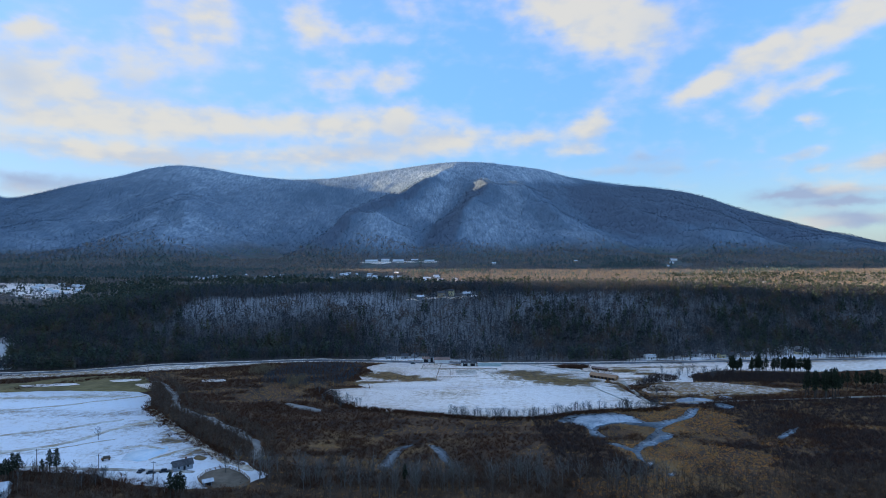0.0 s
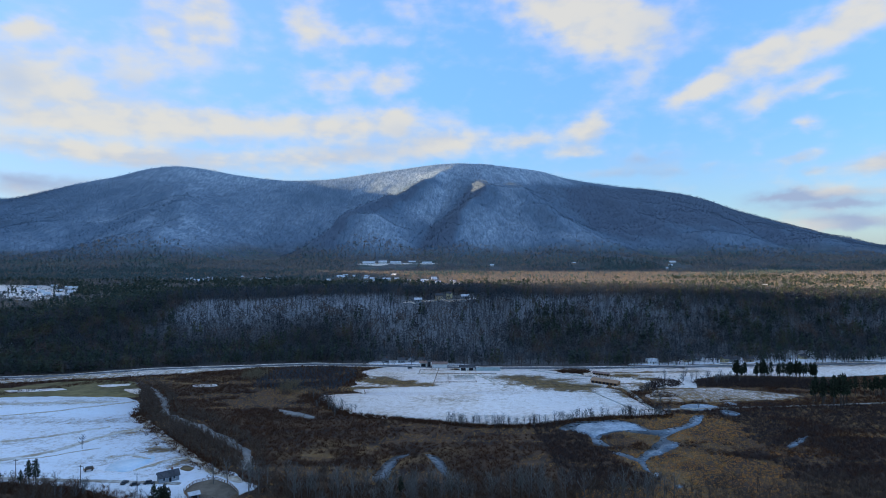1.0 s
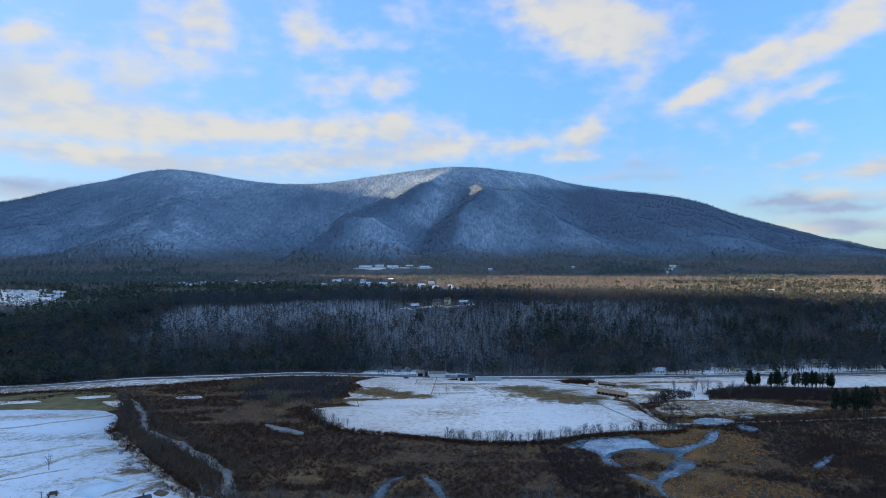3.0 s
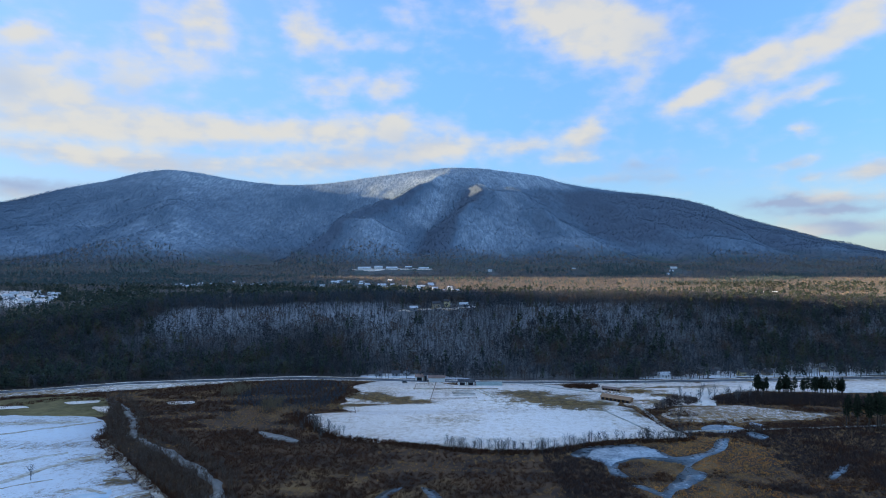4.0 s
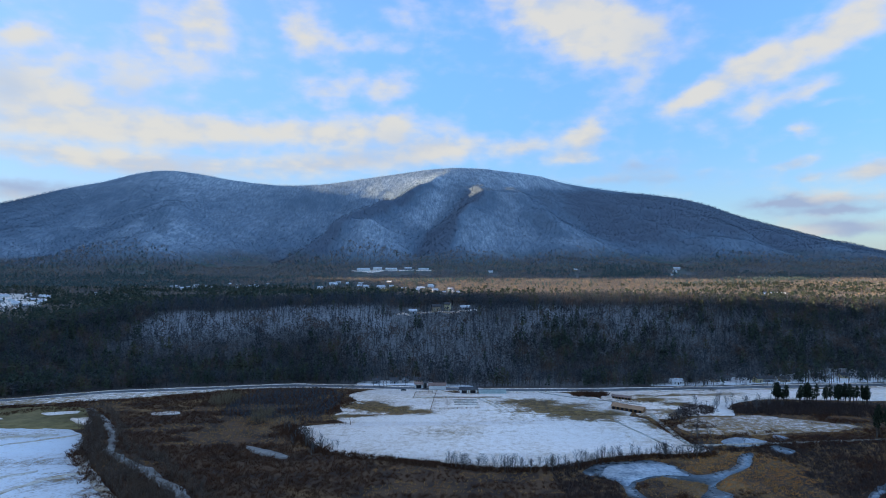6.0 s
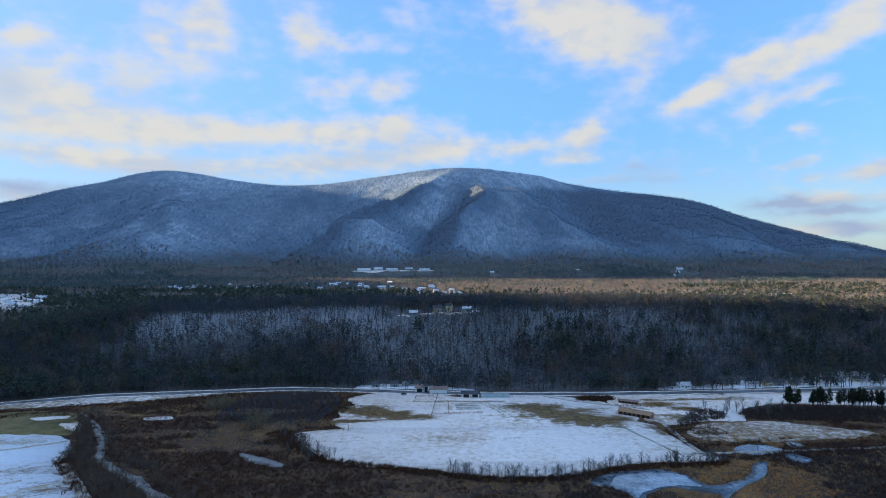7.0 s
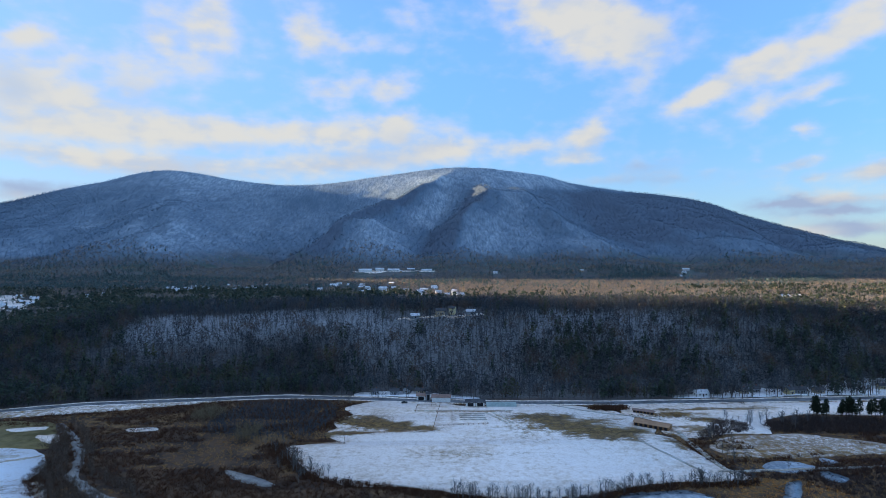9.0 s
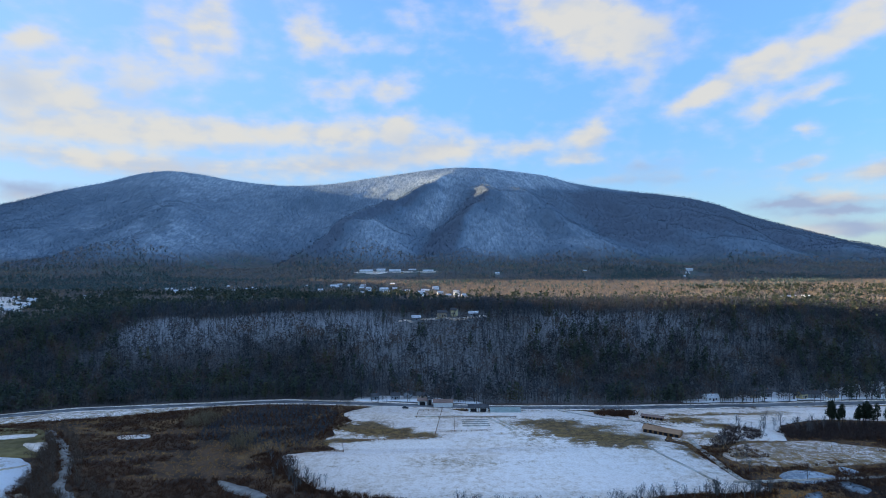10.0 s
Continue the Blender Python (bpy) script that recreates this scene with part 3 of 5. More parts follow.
POND_D = [(202.1, 324.3), (212.2, 333.1), (218.9, 338.1), (228.4, 343.3), (218.6, 332.9), (209.6, 326.0), (202.3, 321.3)]
RIVER = [(-250, 495), (-222, 468), (-203, 441), (-189, 416), (-181, 402), (-166, 388), (-147, 375), (-135, 360), (-125, 350), (-114, 338), (-100, 322), (-94, 300)]
OXBOW = [(-107.8, 410.4), (-100.0, 407.1), (-81.4, 395.0), (-73.3, 387.8), (-81.7, 386.8), (-92.6, 392.6), (-101.5, 399.9)]
POOL_A = [(-28.4, 288.2), (-25.8, 298.3), (-23.5, 308.3), (-19.3, 316.2), (-14.6, 317.9), (-10.5, 318.7), (-16.8, 309.9), (-19.0, 300.6), (-20.2, 291.8), (-21.7, 283.5), (-26.6, 281.4)]
POOL_B = [(-3.4, 319.4), (3.0, 316.4), (7.6, 307.4), (9.4, 294.8), (11.1, 283.2), (7.2, 287.8), (3.8, 296.6), (0.8, 307.6)]
YARDS = [(188, 548), (230, 549), (290, 552), (400, 557), (520, 560), (520, 574), (420, 584), (372, 588), (335, 582), (300, 571), (262, 576), (232, 562), (200, 557)]
FARM_YARD = [(-60, 566), (-20, 561), (14, 556), (40, 553), (36, 559), (10, 566), (-6, 577), (-34, 580), (-58, 575)]
SNOW_ICE = [(88.3, 357.1), (95.6, 369.0), (107.1, 372.4), (122.5, 373.1), (130.6, 369.0), (132.4, 360.4), (135.3, 354.4), (124.2, 355.9), (113.1, 355.1), (103.6, 349.7), (99.0, 343.2), (96.2, 343.3), (95.6, 348.9)]
RIVER_BAND = ribbon(RIVER, 5.5)
OPEN = [MAIN_FIELD, RIGHT_FIELD, LEFT_FIELD, GREEN_FIELD, SNOW_STRIP, POND, POND_B, POND_C, POND_D, OXBOW, POOL_A, POOL_B, RIVER_BAND]


def is_open(x, y):
    hit = np.zeros(np.shape(x), bool)
    for poly in OPEN:
        hit |= inside(x, y, poly)
    return hit | (np.abs(y - road_y(x)) < 7)


# ---- the ground: one sheet ----
def axis(stops):
    out = []
    for a, b, step in stops:
        out += list(np.arange(a, b, step))
    return np.array(out + [stops[-1][1]])


def frost_relief_at(x, y, z):
    """How much rime and snow lies on the mountain woods, 0 to 1, plus painted relief; below 0 the woods darken."""
    warp = 60 * (fbm(x, y, 260, 44, 3) - 0.5)
    u, v = x + warp, y + 0.7 * warp
    f = 0.12 + 0.45 * ramp(z + 80 * (fbm(x, y, 170, 74) - 0.5), 385, 520) + 0.50 * (fbm(x, y, 240, 75) - 0.5) + 0.35 * (fbm(x, y, 60, 76) - 0.5)
    # sides facing right painted paler, facing left darker, to bring out the relief
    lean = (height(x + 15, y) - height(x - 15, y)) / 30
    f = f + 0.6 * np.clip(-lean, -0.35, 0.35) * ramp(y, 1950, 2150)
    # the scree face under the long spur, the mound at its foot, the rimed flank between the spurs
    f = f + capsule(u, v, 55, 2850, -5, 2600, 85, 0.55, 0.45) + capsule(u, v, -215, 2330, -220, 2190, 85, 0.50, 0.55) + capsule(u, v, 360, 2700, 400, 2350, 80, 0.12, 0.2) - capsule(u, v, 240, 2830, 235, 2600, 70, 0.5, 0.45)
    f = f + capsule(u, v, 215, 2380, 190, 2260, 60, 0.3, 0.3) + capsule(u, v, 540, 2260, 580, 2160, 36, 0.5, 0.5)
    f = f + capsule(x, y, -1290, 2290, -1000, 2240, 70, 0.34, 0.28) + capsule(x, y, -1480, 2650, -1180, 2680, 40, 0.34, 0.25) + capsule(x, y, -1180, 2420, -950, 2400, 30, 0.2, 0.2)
    # sunlit crest painted paler still, so its lit stretch looks brighter
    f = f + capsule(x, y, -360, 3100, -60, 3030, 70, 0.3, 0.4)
    # bare brown crests; ravines and hollow painted darker to deepen the relief
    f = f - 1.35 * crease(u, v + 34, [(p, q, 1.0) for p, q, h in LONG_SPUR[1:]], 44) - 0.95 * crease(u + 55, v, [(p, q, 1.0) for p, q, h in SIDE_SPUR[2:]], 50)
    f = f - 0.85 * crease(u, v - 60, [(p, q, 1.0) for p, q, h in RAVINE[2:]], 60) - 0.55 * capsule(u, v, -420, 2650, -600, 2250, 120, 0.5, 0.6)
    # the bare, darkened eastern flank below the frosted rim
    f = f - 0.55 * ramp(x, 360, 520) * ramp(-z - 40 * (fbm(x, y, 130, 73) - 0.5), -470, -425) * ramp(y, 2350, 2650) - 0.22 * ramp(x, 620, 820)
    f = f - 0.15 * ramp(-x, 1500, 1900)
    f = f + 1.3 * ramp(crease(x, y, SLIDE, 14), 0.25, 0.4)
    return np.clip(f, -1, 1)


def glade(x, y):
    """Open snowy woods high on the hillside, 0 to 1."""
    up = y - road_y(x) - 22
    g = capsule(x, up, -255, 84, -60, 88, 20, 1.3, 1.1) + capsule(x, up, 130, 88, 250, 88, 20, 0.6, 0.5) + capsule(x, up, -40, 60, 100, 70, 24, 0.3, 0.3)
    return np.clip(g + 0.7 * (fbm(x, y, 36, 72) - 0.5), 0, 1)


def make_terrain():
    xs = axis([(-4300, -2600, 60), (-2600, -900, 16), (-900, 900, 7), (900, 2600, 16), (2600, 4300, 60)])
    ys = axis([(-1500, 150, 60), (150, 560, 12), (560, 720, 5), (720, 1700, 14), (1700, 3450, 12), (3450, 4700, 50)])
    gx, gy = np.meshgrid(xs, ys)
    gz = height(gx, gy)
    nx, ny = len(xs), len(ys)
    idx = np.arange(nx * ny).reshape(ny, nx)
    quads = np.stack([idx[:-1, :-1], idx[:-1, 1:], idx[1:, 1:], idx[1:, :-1]], -1).reshape(-1, 4)
    me = mesh_of("ground", np.c_[gx.ravel(), gy.ravel(), gz.ravel()], quads, GROUND, smooth=True)
    x, y, z = gx.ravel(), gy.ravel(), gz.ravel()
    woods = ramp(y, road_y(x) + 6, road_y(x) + 12)
    snow = np.clip(0.05 + 0.10 * ramp(x, -160, 60) + 0.33 * glade(x, y) * ramp(-y, -760, -700), 0, 1)
    belt = ramp(y, 1350, 1700)
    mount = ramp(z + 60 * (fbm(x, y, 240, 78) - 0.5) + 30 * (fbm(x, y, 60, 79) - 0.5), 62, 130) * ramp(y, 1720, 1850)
    frost_relief = frost_relief_at(x, y, z)
    for key, value in (("woods", woods), ("belt", belt), ("snow", snow), ("mount", mount), ("frost_relief", frost_relief)):
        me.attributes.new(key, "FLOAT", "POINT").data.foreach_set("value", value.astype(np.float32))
    tagged(new("ground", me), "brown marsh valley floor rising to snow-dusted wooded mountain with painted haze", "ground", kind="structure")


make_terrain()
tagged(sheet("snow_field", MAIN_FIELD, 0.25, SNOW_MAIN, 1.5, 3), "flat snow-covered farm field with straw showing through", "field", kind="structure")
tagged(sheet("snow_field", RIGHT_FIELD, 0.25, SNOW_MAIN, 1.5, 4), "thinly snow-covered pasture beside the valley road", "field", kind="structure")
tagged(sheet("snow_field", LEFT_FIELD, 0.25, SNOW_LEFT, 1.5, 5), "snow-covered meadow with tan tracks and mown strips", "field", kind="structure")
tagged(sheet("marsh_snow", MARSH_SNOW, 0.2, SNOW_MARSH, 2.5, 6), "patchy snow over tan marsh grass", "field", kind="structure")
tagged(sheet("grass_field", GREEN_FIELD, 0.35, GREEN, 1.5, 7), "olive winter grass field with scraps of snow", "field", kind="structure")
tagged(sheet("snow_strip", SNOW_STRIP, 0.3, SNOW_MARSH, 1.5, 8), "snowy verge strip below the valley road", "verge", kind="structure")
for poly, word in ((POND, "branching frozen pond with grey-blue ice in the marsh"), (POND_C, "small icy marsh pool"), (POND_D, "narrow icy marsh pool")):
    tagged(sheet("water", poly, 0.15, ICE, 1.0, 9, 2.0), word, "pond", kind="structure")
tagged(sheet("snow_patch", SNOW_ICE, 0.19, SNOWY_ICE, 1.2, 22, 2.0), "thin wind-packed snow on the frozen pond", "snow", kind="structure")
for k, pool in enumerate(([(110.4, 284.7), (114.5, 290.0), (115.3, 287.6), (111.3, 281.6)], [(116.1, 273.5), (120.0, 274.8), (121.1, 272.0), (116.9, 270.0)])):
    tagged(sheet("water", pool, 0.15, ICE, 0.5, 23 + k, 1.0), "tiny icy pool in the marsh grass", "pond", kind="structure")
tagged(sheet("snow_patch", [(210.6, 414.2), (216.3, 417.2), (220.6, 409.1), (215.0, 404.7), (209.6, 406.4)], 0.3, SNOWY_ICE, 1.5, 27, 2.0), "leftover snow between marsh pools", "snow", kind="structure")
tagged(sheet("water", POND_B, 0.16, SNOWY_ICE, 1.0, 10, 1.2), "small snow-covered marsh pond", "pond", kind="structure")
tagged(sheet("water", RIVER_BAND, 0.12, FROZEN, 2.0, 11, 2.0), "pale frozen river winding through brush", "river", kind="structure")
tagged(sheet("water", OXBOW, 0.12, FROZEN, 0.8, 12, 2.0), "pale frozen oxbow pool", "pond", kind="structure")
tagged(sheet("water", POOL_A, 0.12, DARK_ICE, 0.8, 13, 2.0), "curved dark icy pool among shrubs", "pond", kind="structure")
tagged(sheet("water", POOL_B, 0.12, DARK_ICE, 0.8, 14, 2.0), "curved dark icy pool among shrubs", "pond", kind="structure")
rx = np.arange(-900, 901, 12.0)
tagged(sheet("verge", ribbon(np.c_[rx, road_y(rx) + 6.0], 2.4), 0.4, SNOW_THIN, 1.3, 17, 3.0), "ploughed snow along the far road verge", "verge", kind="structure")
tagged(sheet("verge", ribbon(np.c_[rx, road_y(rx) - 5.2], 1.7), 0.4, SNOW_THIN, 0.9, 18, 3.0), "ploughed snow along the near road verge", "verge", kind="structure")
tagged(sheet("snow_field", YARDS, 0.35, SNOW_LEFT, 2.5, 19, 3.0), "snowy house yards along the road under the hill", "yard", kind="structure")
tagged(sheet("snow_field", FARM_YARD, 0.35, SNOW_LEFT, 2.0, 20, 3.0), "snowy farm yard between road and hillside", "yard", kind="structure")
tagged(sheet("road", ribbon(np.c_[rx, road_y(rx)], 7), 0.45, ASPHALT, 0.1, 15, 8.0), "two-lane asphalt road along the foot of the hill", "road", kind="structure")


# ---- plants ----
def blades(starts, ends, width, rng):
    """Thin triangles from start to end, broad at the start."""
    d = ends - starts
    side = np.cross(d, rng.normal(size=d.shape))
    side *= (np.asarray(width) / np.maximum(np.linalg.norm(side, axis=1), 1e-6))[:, None] * 0.5
    v = np.stack([starts - side, starts + side, ends], 1).reshape(-1, 3)
    return v, np.arange(len(v)).reshape(-1, 3)


def stack(*pieces):
    vs, fs, n = [], [], 0
    for v, f in pieces:
        vs.append(v), fs.append(f + n)
        n += len(v)
    return np.concatenate(vs), np.concatenate(fs)


def bare_tree(seed, limbs, twigs, trunk=0.035, spread=0.3, twig_w=0.014):
    """A leafless tree one metre high: trunk, limbs, twigs."""
    rng = np.random.RandomState(seed)
    zero = np.zeros((2, 3))
    tv, tf = blades(zero, np.array([[0, 0, 0.9], [0.02, 0.01, 0.85]]), [trunk, trunk], rng)
    a = rng.rand(limbs) * 6.283
    h = 0.25 + 0.5 * rng.rand(limbs)
    s = np.c_[0 * h, 0 * h, h]
    reach = spread * (1.15 - h) * (0.6 + 0.6 * rng.rand(limbs))
    e = s + np.c_[np.cos(a) * reach, np.sin(a) * reach, 0.18 + 0.25 * rng.rand(limbs)]
    lv, lf = blades(s, e, np.full(limbs, trunk * 0.5), rng)
    k = rng.randint(0, limbs, twigs)
    u = 0.25 + 0.75 * rng.rand(twigs)
    ts = s[k] + (e[k] - s[k]) * u[:, None]
    te = ts + rng.normal(size=(twigs, 3)) * (0.07, 0.07, 0.06) + (0, 0, 0.06)
    wv, wf = blades(ts, te, np.full(twigs, twig_w), rng)
    return stack((tv, tf), (lv, lf), (wv, wf))


def crown(seed, n, size=0.17, wide=0.11, trunk=0.03):
    """A far leafless crown one metre high: sprays of twigs filling a rounded, uneven head over a trunk."""
    rng = np.random.RandomState(seed)
    d = rng.normal(size=(n, 3))
    d /= np.linalg.norm(d, axis=1)[:, None]
    lobe = 1 + 0.25 * np.sin(3 * np.arctan2(d[:, 1], d[:, 0]) + seed)
    p = d * (0.5 + 0.5 * rng.rand(n, 1) ** 0.5) * np.c_[0.33 * lobe, 0.33 * lobe, np.full(n, 0.34)] + (0, 0, 0.62)
    out = rng.normal(size=(n, 3)) * 0.7 + d * 0.6 + (0, 0, 0.5)
    out *= size / np.linalg.norm(out, axis=1)[:, None]
    v, f = blades(p - out * 0.4, p + out * 0.6, np.full(n, wide), rng)
    tv, tf = blades(np.zeros((2, 3)), np.array([[0, 0, 0.8], [0.03, 0.02, 0.7]]), [trunk, trunk], rng)
    return stack((v, f), (tv, tf))


def round_pine(seed, n, size=0.16, wide=0.14):
    """A far white pine one metre high: clumped sprays of needles in an uneven cone."""
    rng = np.random.RandomState(seed)
    z = 0.18 + 0.8 * rng.rand(n) ** 1.15
    a = rng.rand(n) * 6.283
    r = (0.06 + 0.24 * (1 - z) ** 0.65) * (0.75 + 0.35 * np.sin(2 * a + 9 * z + seed)) * (0.6 + 0.5 * rng.rand(n))
    p = np.c_[np.cos(a) * r, np.sin(a) * r, z]
    out = np.c_[np.cos(a), np.sin(a), 0.35 * rng.normal(size=n) + 0.1] + 0.45 * rng.normal(size=(n, 3))
    out *= size / np.linalg.norm(out, axis=1)[:, None]
    v, f = blades(p - out * 0.55, p + out * 0.5, np.full(n, wide), rng)
    tv, tf = blades(np.zeros((1, 3)), np.array([[0, 0, 0.97]]), [0.035], rng)
    return stack((v, f), (tv, tf))


def tuft(seed, n, spread=0.45, width=0.09):
    """A shrub or sedge tuft one metre high."""
    rng = np.random.RandomState(seed)
    s = rng.normal(size=(n, 3)) * (spread * 0.4, spread * 0.4, 0)
    e = s + rng.normal(size=(n, 3)) * (spread * 0.6, spread * 0.6, 0.12) + (0, 0, 0.75)
    return blades(s, e, np.full(n, width), rng)


def scatter(name, kinds, x, y, tall, mat, seed, wide=1.0, sink=0.1, frost_relief=None):
    """Many plants as one mesh; kinds: unit shapes."""
    rng = np.random.RandomState(seed)
    z = height(x, y) - sink
    pick = rng.randint(0, len(kinds), len(x))
    vs, fs, base, rime = [], [], 0, []
    for k, (v, f) in enumerate(kinds):
        sel = np.where(pick == k)[0]
        if not len(sel):
            continue
        a = rng.rand(len(sel)) * 6.283
        c, s = np.cos(a)[:, None], np.sin(a)[:, None]
        hgt = tall[sel][:, None]
        wd = hgt * (wide * (0.8 + 0.4 * rng.rand(len(sel))))[:, None]
        px = (v[:, 0] * c - v[:, 1] * s) * wd + x[sel][:, None]
        py = (v[:, 0] * s + v[:, 1] * c) * wd + y[sel][:, None]
        pz = v[:, 2] * hgt + z[sel][:, None]
        vs.append(np.stack([px, py, pz], -1).reshape(-1, 3))
        fs.append((f[None] + (np.arange(len(sel)) * len(v))[:, None, None]).reshape(-1, 3) + base)
        base += len(sel) * len(v)
        if frost_relief is not None:
            rime.append(np.repeat(frost_relief[sel], len(v)))
    me = mesh_of(name, np.concatenate(vs), np.concatenate(fs), mat)
    if frost_relief is not None:
        me.attributes.new("frost_relief", "FLOAT", "POINT").data.foreach_set("value", np.concatenate(rime).astype(np.float32))
    return new(name, me)


def strewn(x0, x1, y0, y1, gap, seed):
    """Jittered grid of places."""
    rng = np.random.RandomState(seed)
    gx, gy = np.meshgrid(np.arange(x0, x1, gap), np.arange(y0, y1, gap))
    x, y = gx.ravel() + (rng.rand(gx.size) - 0.5) * gap * 1.3, gy.ravel() + (rng.rand(gx.size) - 0.5) * gap * 1.3
    return x, y, rng.rand(gx.size)


def in_sight(x, y, more=60):
    """The wedge of country that lies ahead of the flight line."""
    return (x > -0.85 * (y + 15) - more) & (x < 0.80 * (y + 15) + more)


MID_BARE = [bare_tree(s, 7, 26, 0.028, 0.30, 0.022) for s in range(8)]
FULL_BARE = [crown(30 + s, 30, 0.21, 0.062, 0.03) for s in range(6)]
FAR_BARE = [crown(20 + s, 17, 0.20, 0.115) for s in range(6)]
MOUNT_BARE = [crown(24 + s, 8, 0.30, 0.16, 0.06) for s in range(6)]
NEAR_BARE = [bare_tree(40 + s, 14, 80, 0.026, 0.36, 0.016) for s in range(6)]
MID_PINE = [round_pine(60 + s, 56, 0.13, 0.11) for s in range(6)]
FAR_PINE = [round_pine(70 + s, 20, 0.20, 0.18) for s in range(5)]
BUSH = [tuft(80 + s, 16, 0.6, 0.085) for s in range(5)]
TUFT = [tuft(90 + s, 10, 0.6, 0.11) for s in range(4)]


def plant_hill():
    x, y, r = strewn(-760, 760, 475, 745, 3.5, 101)
    up = y - road_y(x)
    ok = in_sight(x, y, 30) & (up > 10) & ~near_house(x, y)
    pines = ramp(fbm(x, y, 110, 111), 0.52, 0.68) * 0.26 + 0.22 * ramp(-x, 230, 330) + 0.10 * ramp(x, 280, 380) + 0.04
    clear = ramp(fbm(x, y, 80, 113), 0.55, 0.7) * 0.3
    pines = pines + 0.22 * ramp(-x, 20, 120) * ramp(-up, -75, -40)
    ok &= r > np.maximum(clear, 0.2 * glade(x, y))
    pines = pines * (1 - 0.8 * glade(x, y))
    r2 = np.random.RandomState(5).rand(len(x))
    pine = ok & (r2 < pines)
    full = ok & ~pine & (r2 > 1 - (0.25 + 0.5 * ramp(fbm(x, y, 50, 115), 0.44, 0.58)) * (1 - 0.75 * glade(x, y)) - 0.25 * ramp(-x, 250, 350))
    bare = ok & ~pine & ~full
    tall = 9 + 5 * np.random.RandomState(6).rand(len(x))
    tagged(scatter("bare_woods", MID_BARE, x[bare], y[bare], tall[bare], TWIG, 1), "leafless grey-brown deciduous woods on the hillside", "woods", kind="stuff")
    tagged(scatter("oak_woods", FULL_BARE, x[full], y[full], tall[full] * 0.95, OAK, 11), "dull brown oak crowns in the hillside woods", "woods", kind="stuff")
    tagged(scatter("pine_woods", MID_PINE, x[pine], y[pine], tall[pine] * 1.15, NEEDLE, 2), "dark green pines among the hillside woods", "woods", kind="stuff")


def garden(x, y):
    """Low garden trees before the village houses, tall ones elsewhere: the height they may reach."""
    cap = np.full(np.shape(x), 99.0)
    for hx, hy, turn, w, d, h, kind in VILLAGE + SCHOOL:
        ahead = hy - y
        near = (np.abs(x - hx) < w * 0.6 + 4) & (ahead > 0) & (ahead < 140)
        cap = np.where(near, np.minimum(cap, 1.0 + 0.050 * ahead), cap)
    for ahead in (20, 45, 70, 95, 120):
        before = inside(x * (y + ahead) / y, y + ahead, FAR_SNOW) & (fbm(x, y, 34, 163) < 0.56)
        cap = np.where(before, np.minimum(cap, 1.0 + 0.10 * ahead), cap)
    return cap


def plant_plain():
    for x0, y0, y1, gap, seed in ((1500, 725, 1350, 7.8, 121), (2000, 1350, 1880, 9.5, 122), (2200, 1880, 2160, 11.0, 125)):
        x, y, r = strewn(-x0, x0, y0, y1, gap, seed)
        ok = in_sight(x, y) & ~near_house(x, y) & (r > 0.8 * ramp(y, 2000, 2160))
        x, y, r = x[ok], y[ok], r[ok]
        pine = np.random.RandomState(7).rand(len(x)) < (0.05 + np.where((x > 0) & (y < 1300), 0.30, 0.7) * ramp(fbm(x, y * 2, 220, 123) + 0.10 * ramp(-x, 150, 500), 0.48, 0.58)) * (1 - 0.8 * ramp(y, 1850, 2000))
        clear = fbm(x, y * 1.5, 150, 127) > 0.76
        tall = np.minimum(8.5 + 6 * r, garden(x, y))
        a, b = ~pine & ~clear, pine & ~clear
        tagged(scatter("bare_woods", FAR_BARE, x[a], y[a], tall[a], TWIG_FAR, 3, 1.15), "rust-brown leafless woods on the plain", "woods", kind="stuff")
        # the farther batches of pines take the haze-tinted needles
        tagged(scatter("pine_woods", FAR_PINE, x[b], y[b], tall[b] * 1.2, NEEDLE if y0 < 1300 else HAZY_NEEDLE, 4, 1.1), "dark evergreen woods on the plain", "woods", kind="stuff")


def plant_mountain():
    x, y, r = strewn(-2750, 2750, 1960, 3300, 13.2, 128)
    z = height(x, y)
    ok = (x > -0.80 * (y + 15) - 60) & (x < 0.80 * (y + 15) + 60) & (z > 70) & ~near_house(x, y)
    x, y, z, r = x[ok], y[ok], z[ok], r[ok]
    f = frost_relief_at(x, y, z)
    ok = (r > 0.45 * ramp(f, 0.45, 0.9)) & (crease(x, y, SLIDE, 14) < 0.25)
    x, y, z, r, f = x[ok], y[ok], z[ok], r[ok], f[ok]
    ob = scatter("mountain_woods", MOUNT_BARE, x, y, 7 + 4 * r - 2 * ramp(z, 400, 520), HAZY_FROSTED, 12, 1.1, frost_relief=f)
    tagged(ob, "frosted leafless woods on the mountain side, tinted haze blue", "woods", kind="stuff")


ALDER_SPOTS = [(248, 385, 66, 20, 1.2), (270, 360, 40, 15, 1), (201, 343, 24, 10, 1), (209, 285, 32, 25, 1), (251, 308, 19, 29, 0.9), (67, 324, 15, 43, 1), (88, 292, 16, 24, 1), (170, 311, 19, 7, 0.7), (162, 329, 20, 5, 0.5), (152, 282, 20, 5, 0.6), (138, 251, 21, 5, 0.5)]
GOLD_SPOTS = [(167, 362, 26, 23, 1.1), (154, 290, 22, 18, 1.2), (95, 261, 35, 9, 1), (156, 261, 7, 9, 1), (122, 304, 18, 14, 0.7), (246, 342, 38, 5, 0.7), (201, 310, 19, 7, 0.5), (119, 363, 15, 5, 0.8)]


